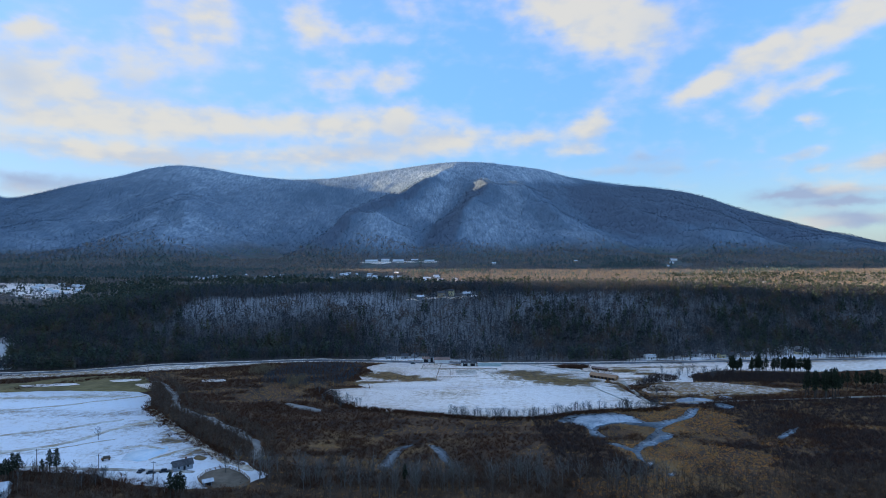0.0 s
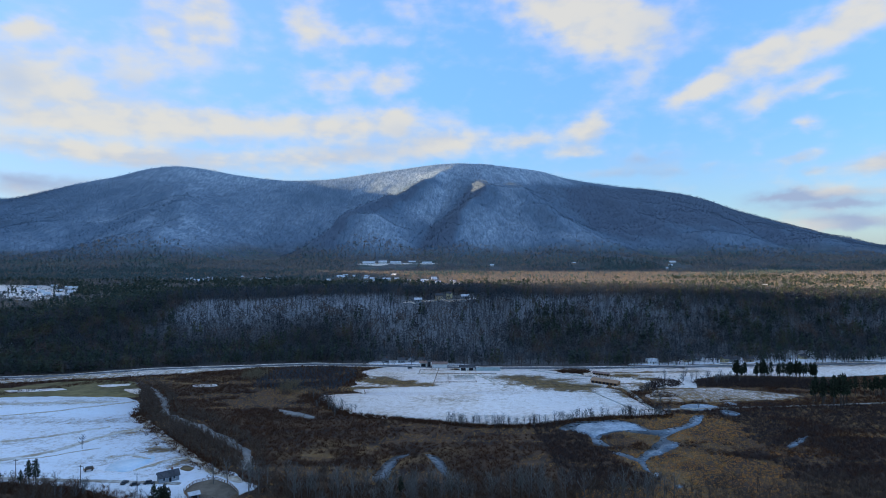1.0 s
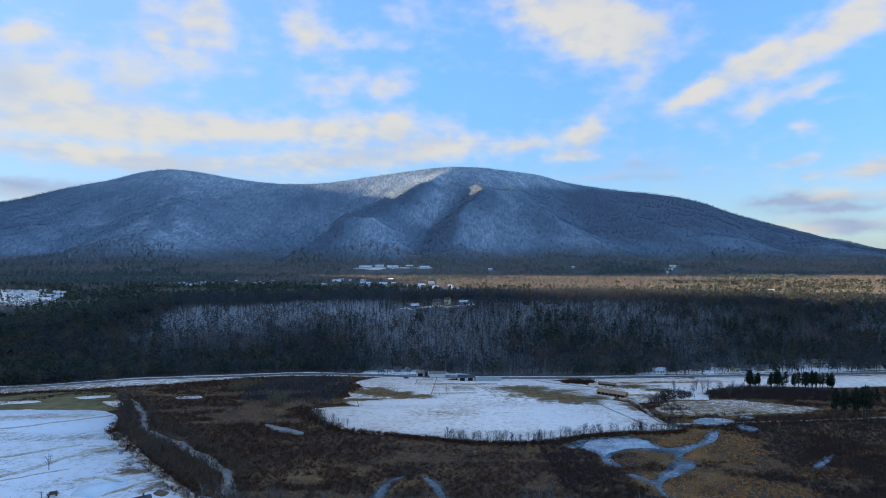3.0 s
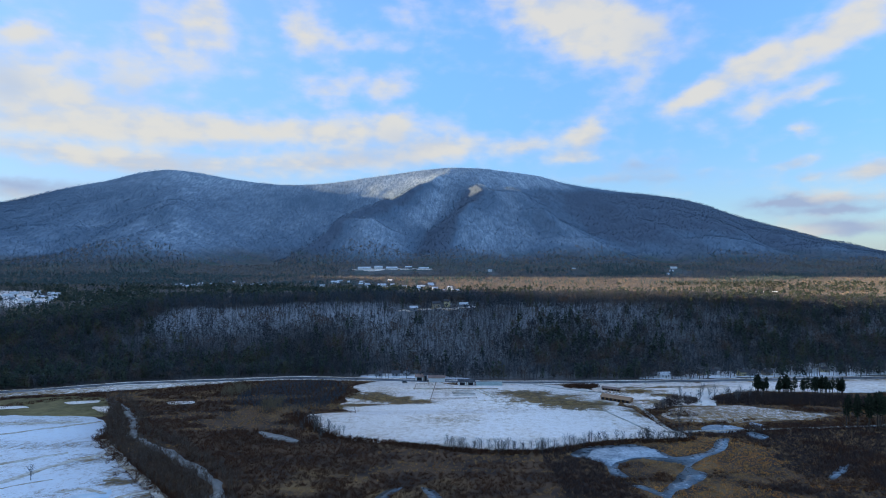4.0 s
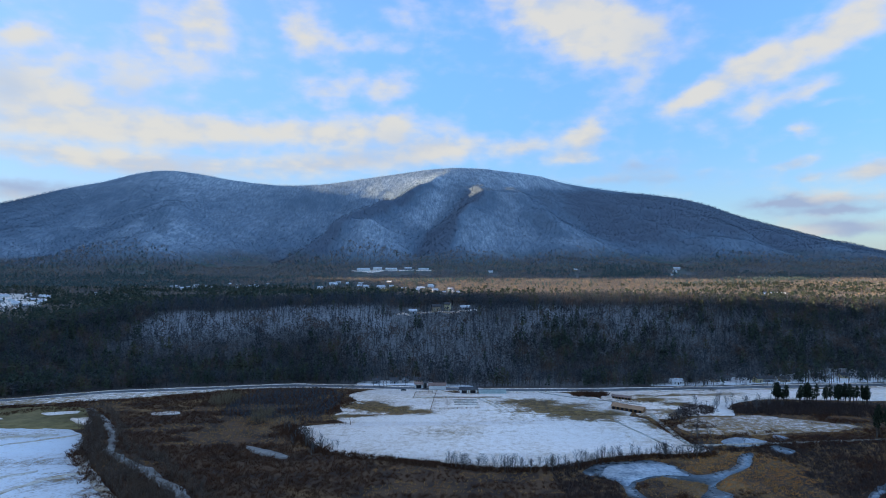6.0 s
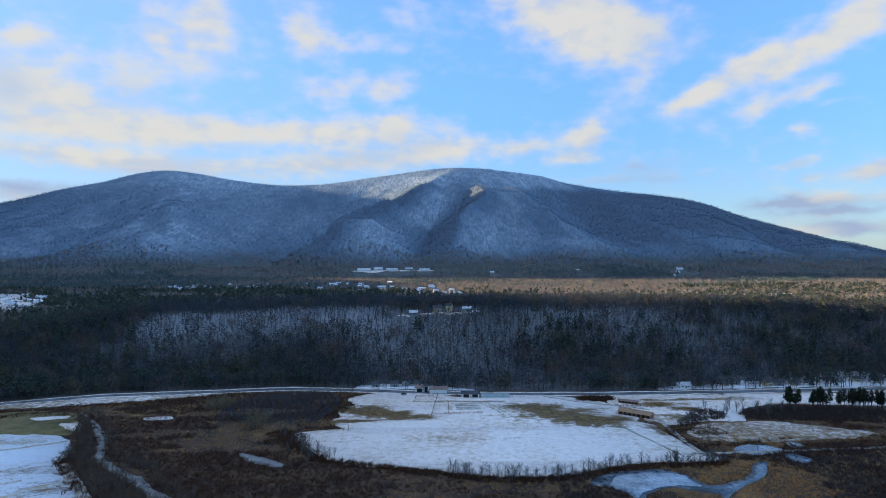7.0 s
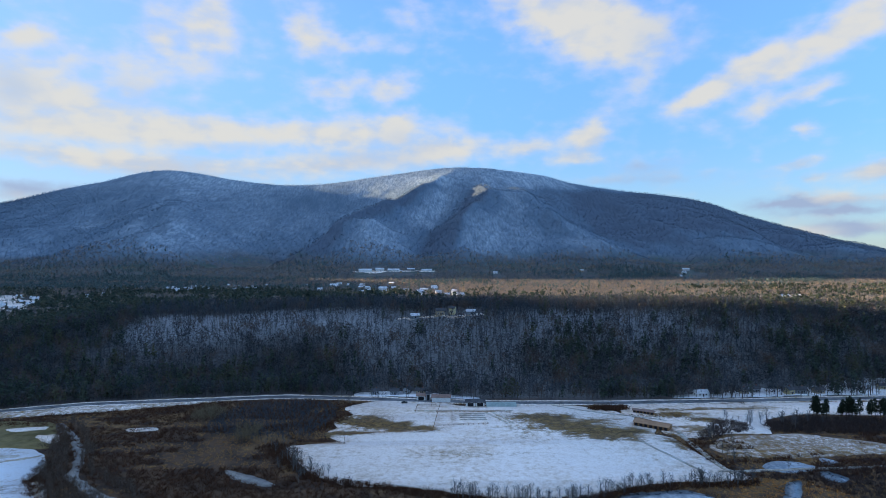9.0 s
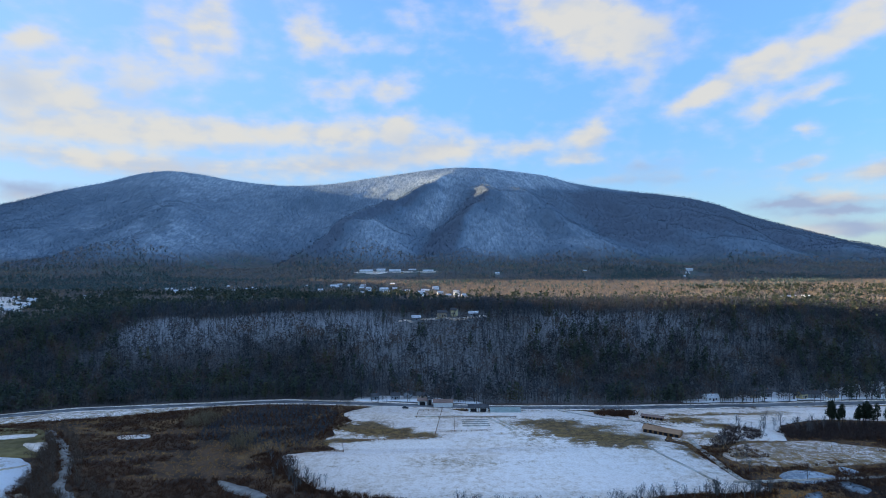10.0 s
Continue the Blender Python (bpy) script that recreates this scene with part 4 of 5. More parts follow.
def zone(x, y, rows):
    return sum(k * np.exp(-0.7 * (((x - a) / sx) ** 2 + ((y - b) / sy) ** 2)) for a, b, sx, sy, k in rows)


def plant_marsh():
    x, y, r = strewn(-420, 520, 190, 556, 2.35, 131)
    n = fbm(x, y, 60, 133)
    ok = in_sight(x, y, 30) & ~is_open(x, y) & (~inside(x, y, MARSH_SNOW) | (r > 0.6)) & (y < road_y(x) - 6)
    lush = zone(x, y, GOLD_SPOTS) - zone(x, y, ALDER_SPOTS) + 1.2 * (fbm(x, y * 1.5, 30, 137) - 0.5)
    sedge = (lush > -0.05) & (x > 70) | (fbm(x * 0.5, y * 2, 30, 135) > 0.57)
    a, b = ok & ~sedge, ok & sedge & (r > 0.3)
    tagged(scatter("marsh_shrubs", BUSH, x[a], y[a], 1.0 + 2.0 * r[a] * n[a] * 1.6, SHRUB, 5, 1.25), "dense reddish-brown marsh shrubs", "shrubs", kind="stuff")
    tagged(scatter("sedge", TUFT, x[b], y[b], 0.7 + 0.6 * r[b], SEDGE, 6, 1.6), "tawny dry sedge tussocks in the marsh", "grass", kind="stuff")
    # grass clumps standing through thin snow
    px, py = [], []
    rng = np.random.RandomState(9)
    for cx, cy, sx, sy, count in ((-40, 491, 16, 7, 700), (-16, 477, 11, 3, 260), (-60, 470, 8, 7, 260), (150, 438, 4, 16, 300), (160, 506, 22, 6, 420), (98, 478, 20, 13, 420), (230, 438, 40, 10, 900)):
        px.append(cx + rng.normal(size=count) * sx), py.append(cy + rng.normal(size=count) * sy)
    px, py = np.concatenate(px), np.concatenate(py)
    tagged(scatter("grass_clumps", TUFT, px, py, 0.45 + 0.45 * rng.rand(len(px)), SEDGE, 9, 1.3), "straw grass clumps through thin snow", "grass", kind="stuff")
    # finer tussocks round the ponds, with dark alder thickets between
    x, y, r = strewn(66, 330, 240, 425, 1.9, 133)
    ok = in_sight(x, y, 10) & ~is_open(x, y)
    dark = zone(x, y, ALDER_SPOTS) - zone(x, y, GOLD_SPOTS) + 1.6 * (fbm(x, y * 1.6, 30, 171) - 0.5) > 0.26
    gold = ~dark & (zone(x, y, GOLD_SPOTS) + 0.8 * (fbm(x, y * 1.6, 22, 173) - 0.5) > 0.42)
    a, b, c = ok & dark & (r > 0.25), ok & ~dark & ~gold & (r > 0.2), ok & gold & (r > 0.1)
    tagged(scatter("sedge", TUFT, x[c], y[c], 0.6 + 0.6 * r[c], GOLD_SEDGE, 10, 1.5), "orange-brown sedge swathes in the marsh", "grass", kind="stuff")
    tagged(scatter("alder_thicket", BUSH, x[a], y[a], 1.4 + 1.6 * r[a], ALDER, 7), "dark leafless alder thickets in the marsh", "shrubs", kind="stuff")
    tagged(scatter("sedge", TUFT, x[b], y[b], 0.5 + 0.5 * r[b], SEDGE, 8, 1.5), "tawny dry sedge tussocks round the ponds", "grass", kind="stuff")



# ---- buildings: places ----
# x, y, turn, length, depth, wall height, kind
VILLAGE = [(-692, 1500, 10, 16, 9, 4, "w"), (-556, 1385, 20, 18, 9, 5, "w"), (-540, 1412, -15, 13, 8, 4, "g"), (-520, 1395, 5, 12, 8, 4, "w"), (-500, 1418, 40, 14, 8, 5, "w"), (-436, 1400, 0, 13, 8, 4, "t"),
           (-420, 1440, 30, 14, 8, 5, "w"), (-400, 1450, -20, 16, 9, 4, "g"), (-378, 1480, 10, 12, 8, 4, "w"), (-243, 1560, 0, 22, 10, 5, "w"), (-205, 1570, 15, 14, 9, 5, "w")]
VILLAGE += [(-165, 1480, 0, 13, 8, 4, "t"), (-146, 1455, -10, 15, 9, 5, "w"), (-109, 1430, 10, 24, 10, 5, "w"), (-84, 1436, 0, 14, 9, 5, "g"), (-25, 1305, 25, 16, 9, 6, "w"), (-10, 1380, -10, 12, 8, 4, "t"),
            (17, 1305, 5, 15, 9, 5, "w"), (50, 1268, -25, 14, 9, 4, "w"), (-650, 1220, 10, 18, 9, 5, "w"), (-621, 1195, -10, 12, 8, 4, "g"), (-640, 1040, 20, 14, 9, 5, "w"), (-700, 1150, 0, 20, 10, 5, "w")]
VILLAGE += [(-660, 1010, 15, 13, 8, 5, "w"), (-720, 1060, -20, 15, 9, 5, "g"), (-770, 1120, 5, 16, 9, 5, "w"), (-690, 1090, 30, 12, 8, 4, "t"), (-610, 960, 0, 12, 8, 4, "g"), (-800, 1180, 10, 16, 9, 5, "w")]
VILLAGE += [(202, 1900, 0, 16, 9, 5, "w"), (473, 1900, 10, 15, 9, 5, "t"), (815, 1930, -10, 26, 10, 5, "w"), (787, 1880, 10, 16, 9, 5, "w"), (1050, 1800, 0, 20, 10, 5, "w"), (573, 1105, 5, 12, 8, 4, "w"), (622, 1115, 0, 24, 11, 5, "w"),
            (642, 1130, 20, 14, 9, 5, "t"), (556, 1098, -15, 10, 7, 4, "g"), (1015, 1455, 0, 24, 10, 5, "w"), (1035, 1435, 10, 14, 9, 4, "w"), (495, 1190, 15, 13, 8, 4, "w"), (905, 1460, 0, 14, 8, 4, "t")]
VILLAGE += [(-249, 1413, 8, 14, 9, 4, "w"), (-234, 1369, -12, 12, 8, 4, "g"), (-229, 1529, 0, 15, 9, 5, "w"), (-131, 1361, 14, 14, 9, 4, "w"), (-95, 1338, -6, 16, 9, 4, "w"), (-20, 1330, 12, 12, 8, 4, "g"), (-12, 1215, -8, 12, 8, 4, "w"),
            (32, 1238, 10, 13, 8, 4, "w"), (48, 1205, -14, 12, 8, 4, "t"), (64, 1240, 4, 13, 9, 4, "w"), (-145, 1323, 20, 12, 8, 4, "t"), (11, 1436, 0, 13, 8, 4, "w")]
VILLAGE += [(-618, 1469, -8, 16, 8, 5, "w"), (-607, 1485, -8, 12, 8, 4, "w"), (-557, 1435, 14, 16, 8, 4, "g"), (-570, 1508, 14, 16, 9, 4, "w"), (-523, 1459, 0, 14, 8, 5, "w"), (-501, 1554, -8, 14, 9, 5, "t"), (-467, 1505, 30, 16, 8, 5, "t"), (-429, 1504, 6, 14, 8, 4, "w"), (-405, 1551, 0, 12, 9, 4, "w"), (-306, 1541, 14, 16, 8, 5, "w"), (-236, 1603, 14, 16, 9, 5, "w"), (-173, 1577, -8, 16, 9, 4, "w"), (-102, 1631, -20, 20, 9, 5, "t"), (-53, 1374, 0, 14, 8, 4, "w")]
VILLAGE += [(-15, 1389, -8, 20, 9, 4, "w"), (8, 1469, 6, 16, 8, 5, "w"), (52, 1347, -20, 14, 9, 4, "w"), (617, 1116, 0, 14, 9, 5, "w"), (660, 1123, -20, 16, 8, 5, "t"), (531, 1062, 30, 16, 8, 5, "w"), (541, 1046, 0, 14, 9, 4, "w"), (751, 1825, 14, 14, 9, 5, "w"), (1017, 1458, 0, 20, 8, 5, "g"), (1020, 1434, -20, 16, 8, 5, "w"), (-785, 1225, 0, 16, 9, 4, "w"), (-735, 1192, -8, 20, 8, 4, "w"), (-662, 1102, -20, 12, 8, 4, "g"), (-710, 1071, -20, 20, 8, 5, "w")]
VILLAGE += [(-662, 1286, -20, 16, 9, 4, "w"), (-643, 1230, -8, 14, 9, 5, "w")]
VILLAGE = [(x, y, turn * 2, w * 0.8, d * 0.85, h * 0.8, kind) for x, y, turn, w, d, h, kind in VILLAGE]
SCHOOL = [(-205, 1880, 4, 46, 16, 8, "w"), (-160, 1895, 0, 30, 14, 9, "w"), (-115, 1880, -4, 40, 14, 7, "w"), (-60, 1890, 0, 26, 12, 8, "g"), (-10, 1885, 4, 36, 14, 7, "w"), (-90, 1850, 90, 16, 10, 6, "t")]
SCHOOL = [(x + -2, y + 62, turn, w * 0.9, d * 0.8, h * 0.55, kind) for x, y, turn, w, d, h, kind in SCHOOL]

LEDGE = [(10, 660, 10, 12, 8, 4.5, "t"), (22, 662, -20, 8, 7, 5.5, "y"), (40, 660, 0, 13, 7, 3, "g"), (-14, 658, 5, 11, 7, 2.6, "g")]
ROADSIDE = [(-28, 566, 0, 9, 7, 4, "g"), (-18, 570, 75, 10, 7, 4.5, "g"), (-7, 568, -8, 9, 6, 3.6, "t"), (214, 552, 4, 13, 8, 3.6, "w"), (252, 560, 10, 8, 6, 4, "t"), (263, 563, -6, 9, 7, 4, "g"),
              (287, 556, 20, 8, 7, 5, "y"), (297, 558, -10, 11, 7, 4.5, "g"), (312, 558, 0, 10, 7, 4, "t"), (355, 566, 8, 10, 7, 4.5, "w"), (372, 568, -5, 8, 6, 4, "y"), (392, 570, 0, 10, 7, 4, "g"), (-44, 566, 15, 8, 6, 4, "g")]
FARMHOUSES = [(x, y + 3, turn, w * 0.78, d * 0.78, h * 0.75, kind) for x, y, turn, w, d, h, kind in ROADSIDE]
LEDGE = [(x, y, turn, w * 0.7, d * 0.75, h * 0.95, kind) for x, y, turn, w, d, h, kind in LEDGE]
NEAR_HOUSE = (-128, 287, 35, 9, 5.6, 2.7, "g")
FAR_SNOW = [(-615, 905), (-588, 935), (-637, 1062), (-691, 1150), (-736, 1160), (-860, 1300), (-1000, 1300), (-960, 1100), (-754, 1000)]
LEDGE_SNOW = [(-34, 656), (-10, 655), (8, 656.5), (26, 655), (50, 656), (52, 658), (28, 659), (4, 658.5), (-30, 658.5)]
SCHOOL_SNOW = [(-244, 1930), (-160, 1924), (-65, 1932), (19, 1934), (24, 1948), (-65, 1952), (-160, 1950), (-249, 1946)]
SLOPE_SNOW = [(-393, 532), (-398, 545), (-410, 555), (-418, 571), (-415, 586), (-445, 592), (-520, 600), (-560, 522), (-470, 510)]
CLEARINGS = [FAR_SNOW, SCHOOL_SNOW, LEDGE_SNOW, SLOPE_SNOW]


def near_house(x, y):
    hit = np.zeros(np.shape(x), bool)
    for hx, hy, turn, w, d, h, kind in VILLAGE + SCHOOL + LEDGE + FARMHOUSES:
        back = 16 if hy > 1000 else 2
        front = 26 if hy > 1000 else 8 if hy > 640 else 9
        hit |= (np.abs(x - hx) < w * 0.6 + 4) & (y > hy - d * 0.6 - front) & (y < hy + d * 0.6 + back)
    for poly in CLEARINGS:
        hit |= (inside(x, y, poly) | inside(x * (y + 18) / y, y + 18, poly)) & (fbm(x, y, 26, 161) < 0.50)
    return hit


tagged(sheet("snow_field", FAR_SNOW, 0.4, SNOW_MAIN, 4, 31, 8), "distant snow-covered clearing on the wooded plain", "field", kind="structure")
tagged(sheet("snow_field", SCHOOL_SNOW, 0.5, SNOW_THIN, 6, 33, 8), "snowy grounds at the mountain foot", "field", kind="structure")
tagged(sheet("snow_field", SLOPE_SNOW, 0.4, SNOW_LEFT, 2, 34, 5), "snowy clearing on the wooded slope", "field", kind="structure")
tagged(sheet("snow_field", LEDGE_SNOW, 0.5, SNOW_THIN, 3, 35, 2), "snowy ledge on the hill crest", "field", kind="structure")

plant_hill()
plant_plain()
plant_mountain()
plant_marsh()


# ---- buildings ----
def paint(name, c, rough=0.7):
    m, t, b = material(name, rough, 0.3)
    p = place(t)
    n = t.noise(p, 0.9, 4, 0.6)
    board = t.node("ShaderNodeTexWave")
    board.bands_direction = "Z"
    t.put(board.inputs["Vector"], p), t.put(board.inputs["Scale"], 1.6), t.put(board.inputs["Distortion"], 0.1)
    k = tuple(v * 0.78 for v in c)
    t.put(b.inputs["Base Color"], t.mix(t.step(n, 0.3, 0.75), c, k))
    bump(t, b, board.outputs["Fac"], 0.4, 0.03)
    return m


WALLS = {"w": paint("white_clapboard", (0.74, 0.73, 0.70)), "g": paint("grey_siding", (0.28, 0.29, 0.30)), "t": paint("tan_siding", (0.40, 0.31, 0.20)), "y": paint("cream_siding", (0.62, 0.52, 0.28))}
ROOF_SNOW = make_plain("snowy_roof", (0.42, 0.43, 0.45), (0.74, 0.75, 0.77), 0.5, 0.7)
ROOF_DARK = make_plain("dark_shingles", (0.045, 0.045, 0.05), (0.10, 0.10, 0.105), 1.2, 0.8)
TAN_METAL = make_plain("tan_metal_roof", (0.28, 0.16, 0.08), (0.40, 0.24, 0.125), 0.6, 0.5, 0.4)
BROWN_METAL = make_plain("brown_metal_roof", (0.16, 0.10, 0.075), (0.26, 0.17, 0.13), 0.5, 0.5, 0.4)
WOOD = make_plain("weathered_wood", (0.15, 0.085, 0.042), (0.32, 0.185, 0.085), 1.0)
BRICK = make_plain("chimney_brick", (0.16, 0.07, 0.05), (0.26, 0.13, 0.09), 3.0)
DARK = make_plain("bay_shade_and_door", (0.012, 0.012, 0.014), (0.03, 0.03, 0.032), 1.0)
POLY = make_plain("greenhouse_film", (0.20, 0.26, 0.24), (0.36, 0.42, 0.40), 0.4, 0.35, 0.5)
SAND = make_plain("ring_sand", (0.13, 0.105, 0.075), (0.23, 0.19, 0.14), 0.3)
DIRT = make_plain("dirt_track", (0.26, 0.215, 0.15), (0.60, 0.57, 0.52), 0.35)
POLE = make_plain("pole_wood", (0.06, 0.05, 0.04), (0.13, 0.11, 0.09), 2.0)
STEEL = make_plain("dull_steel", (0.18, 0.19, 0.20), (0.32, 0.33, 0.34), 2.0, 0.5, 0.5)
CARPAINT = make_plain("dark_car_paint", (0.02, 0.022, 0.028), (0.04, 0.042, 0.05), 1.0, 0.3, 0.5)
RUBBER = make_plain("rubber", (0.015, 0.015, 0.016), (0.03, 0.03, 0.03), 3.0)
GLASS, _t, _b = material("window_glass", 0.08, 0.5)
_b.inputs["Base Color"].default_value = (0.03, 0.04, 0.05, 1)


def part(name, bm, mat, parent, label=""):
    me = bpy.data.meshes.new(name)
    bm.to_mesh(me)
    bm.free()
    me.materials.append(mat)
    ob = new(name, me)
    ob.parent = parent
    if label:
        tagged(ob, label)
    return ob


def boxes(*specs):
    """Bevelled boxes: (x, y, z, sx, sy, sz) by centre and size, in one bmesh."""
    bm = bmesh.new()
    for x, y, z, sx, sy, sz in specs:
        bmesh.ops.create_cube(bm, size=1, matrix=Matrix.Translation((x, y, z)) @ Matrix.Diagonal((sx, sy, sz, 1)))
    small = min(min(sp[3:]) for sp in specs)
    bmesh.ops.bevel(bm, geom=list(bm.edges), offset=small * 0.08, segments=1, affect="EDGES")
    return bm


def gable_body(w, d, h, rise):
    """Walls of a gabled house, ridge along x."""
    bm = bmesh.new()
    ends = []
    for sx in (-w / 2, w / 2):
        ends.append([bm.verts.new(v) for v in ((sx, -d / 2, -1.2), (sx, d / 2, -1.2), (sx, d / 2, h), (sx, 0, h + rise), (sx, -d / 2, h))])
    bm.faces.new(ends[0][::-1]), bm.faces.new(ends[1])
    for k in range(5):
        j = (k + 1) % 5
        bm.faces.new((ends[0][k], ends[0][j], ends[1][j], ends[1][k]))
    bmesh.ops.recalc_face_normals(bm, faces=bm.faces)
    return bm


def gable_roof(w, d, h, rise, thick=0.25, over=0.5):
    """Two roof slopes as one thick folded slab."""
    bm = bmesh.new()
    k = rise / (d / 2)
    drop = over * k
    prof = ((-d / 2 - over, h - drop), (0, h + rise), (d / 2 + over, h - drop), (d / 2 + over, h - drop + thick), (0, h + rise + thick * 1.15), (-d / 2 - over, h - drop + thick))
    a = [bm.verts.new((-w / 2 - over, y, z + 0.02)) for y, z in prof]
    b = [bm.verts.new((w / 2 + over, y, z + 0.02)) for y, z in prof]
    bm.faces.new((a[0], a[1], a[4], a[5])), bm.faces.new((a[1], a[2], a[3], a[4]))
    bm.faces.new((b[5], b[4], b[1], b[0])), bm.faces.new((b[4], b[3], b[2], b[1]))
    for i in range(6):
        j = (i + 1) % 6
        bm.faces.new((a[i], b[i], b[j], a[j]))
    bmesh.ops.recalc_face_normals(bm, faces=bm.faces)
    return bm


def house(x, y, turn, w, d, h, kind, label, snow=True, category="house", name="house", dark_roof=None):
    ob = new(name)
    rise = d * 0.32
    part("wall", gable_body(w, d, h, rise), WALLS[kind], ob)
    part("roof", gable_roof(w, d, h, rise), dark_roof or (ROOF_SNOW if snow else ROOF_DARK), ob, "snow-covered gable roof" if snow and not dark_roof else "dark bare gable roof")
    part("chimney", boxes((w * 0.22, d * 0.12, h + rise, 0.8, 0.8, 2.0)), BRICK, ob)
    part("door", boxes((w * 0.05, -d / 2 - 0.04, 1.0, 1.0, 0.1, 2.1)), DARK, ob)
    n = max(2, int(w / 3.4))
    for k in range(n):
        u = -w / 2 + (k + 0.5) * w / n
        if abs(u - w * 0.05) > 1.0:
            win = part("window", boxes((u, -d / 2 - 0.05, 1.7, 1.2, 0.1, 1.4)), WALLS["w"], ob)
            part("pane", boxes((u, -d / 2 - 0.11, 1.7, 1.0, 0.04, 1.2)), GLASS, win)
    for sx in (-1, 1):
        win = part("window", boxes((sx * (w / 2 + 0.05), 0, h * 0.62, 0.1, 1.1, 1.4)), WALLS["w"], ob)
        part("pane", boxes((sx * (w / 2 + 0.11), 0, h * 0.62, 0.04, 0.9, 1.2)), GLASS, win)
    ob.matrix_world = pose(x, y, float(height(x, y)) + 0.25, 0, 0, turn)
    return tagged(ob, label, category)


COLOUR = {"w": "white clapboard", "g": "grey-sided", "t": "tan-sided", "y": "cream-sided"}
for spec in VILLAGE:
    house(*spec, COLOUR[spec[6]] + " village house with snowy roof among trees")["group"] = "village houses"
for spec in SCHOOL:
    house(*spec, COLOUR[spec[6]] + " long school building with snowy roof", category="school", name="school_building")["group"] = "school buildings"
for spec in LEDGE:
    house(*spec, COLOUR[spec[6]] + " house standing on the hill crest", snow=spec[6] == "g")["group"] = "hill crest houses"
for spec in FARMHOUSES:
    house(*spec, COLOUR[spec[6]] + (" roadside house with snow on its roof" if spec[6] == "w" else " roadside house with a dark shingle roof"), snow=spec[6] == "w")["group"] = "roadside houses"
house(*NEAR_HOUSE, "grey-sided farmhouse with dark shingle roof beside the riding ring", snow=False)
house(-200, 256, 20, 11, 8, 3.5, "w", "white cottage with snowy roof in the brush")


def shed(name, x, y, turn, w, d, h, wall, roof, label, category="shed", bays=0):
    ob = new(name)
    part("wall", gable_body(w, d, h, d * 0.2), wall, ob)
    part("roof", gable_roof(w, d, h, d * 0.2, 0.2, 0.6), roof, ob)
    # dark panels on the closed wall stand for the shade inside open bays
    for k in range(bays):
        u = -w / 2 + (k + 0.5) * w / bays
        part("bay_opening", boxes((u, -d / 2 - 0.03, h * 0.42, w / bays * 0.62, 0.1, h * 0.8)), DARK, ob)
        part("post", boxes((u + w / bays / 2, -d / 2 - 0.12, h * 0.5, 0.25, 0.2, h)), WOOD, ob)
    ob.matrix_world = pose(x, y, float(height(x, y)) + 0.25, 0, 0, turn)
    return tagged(ob, label, category)


shed("barn", 145, 476, -38, 22, 7.5, 2.3, WOOD, TAN_METAL, "long tan open-fronted barn with a row of dark bays", "barn", 7)
shed("field_shed", 151, 508, -30, 14, 3.5, 1.8, WOOD, BROWN_METAL, "low wooden shelter with dark openings in the pasture", "shed", 6)
shed("farm_shed", -6, 551, -8, 7, 6, 3.6, WALLS["w"], BROWN_METAL, "white shed with a brown roof by the road", "shed", 1)
shed("farm_shed", 9, 546, -3, 14, 7, 3.6, WALLS["w"], BROWN_METAL, "long white shed with a brown roof by the road", "shed", 0)
shed("farm_shed", -1, 549, 0, 3, 3, 5.5, WALLS["g"], ROOF_DARK, "narrow dark tower shed between white sheds", "shed", 1)
shed("equipment_shed", 34, 533, -2, 14, 7, 3.0, WALLS["w"], ROOF_DARK, "low white shed with a dark roof beside the greenhouse", "shed", 2)
shed("ring_shed", -107, 266, 30, 4, 3.5, 2.3, WALLS["g"], ROOF_SNOW, "small grey shed with snowy roof beside the ring", "shed", 1)


def greenhouse(x, y, turn, w, d, h):
    ob = new("greenhouse")
    bm = bmesh.new()
    arc = [(math.cos(a) * d / 2, math.sin(a) * h) for a in np.linspace(0, math.pi, 13)]
    ends = [[bm.verts.new((sx, py, pz)) for py, pz in arc] for sx in (-w / 2, w / 2)]
    for k in range(12):
        bm.faces.new((ends[0][k], ends[0][k + 1], ends[1][k + 1], ends[1][k]))
    bm.faces.new(ends[0]), bm.faces.new(ends[1][::-1])
    bmesh.ops.recalc_face_normals(bm, faces=bm.faces)
    part("film", bm, POLY, ob, "dull green plastic film")
    for k in range(11):
        u = -w / 2 + k * w / 10
        bm = bmesh.new()
        for (y0, z0), (y1, z1) in zip(arc, arc[1:]):
            q = [bm.verts.new(v) for v in ((u - 0.06, y0 * 1.02, z0 * 1.02), (u + 0.06, y0 * 1.02, z0 * 1.02), (u + 0.06, y1 * 1.02, z1 * 1.02), (u - 0.06, y1 * 1.02, z1 * 1.02))]
            bm.faces.new(q)
        part("hoop", bm, STEEL, ob)
    part("base_board", boxes((0, -d / 2 - 0.05, 0.25, w, 0.15, 0.5)), WALLS["w"], ob)
    part("door", boxes((w / 2 + 0.05, 0, 1.0, 0.1, 1.4, 2.0)), WALLS["w"], ob)
    ob.matrix_world = pose(x, y, float(height(x, y)) + 0.25, 0, 0, turn)
    tagged(ob, "long hoop greenhouse with dull green plastic film", "greenhouse")


greenhouse(53, 530, -2, 22, 7, 2.8)


# ---- riding ring, fences, poles, vehicles ----
RING = [(-115, 272), (-114, 283), (-106, 288), (-95, 280), (-87, 269), (-91, 261), (-102, 259)]
tagged(sheet("riding_ring", RING, 0.32, SAND, 0.2, 41, 2), "oval sand riding ring with a rail fence", "riding ring", kind="structure")


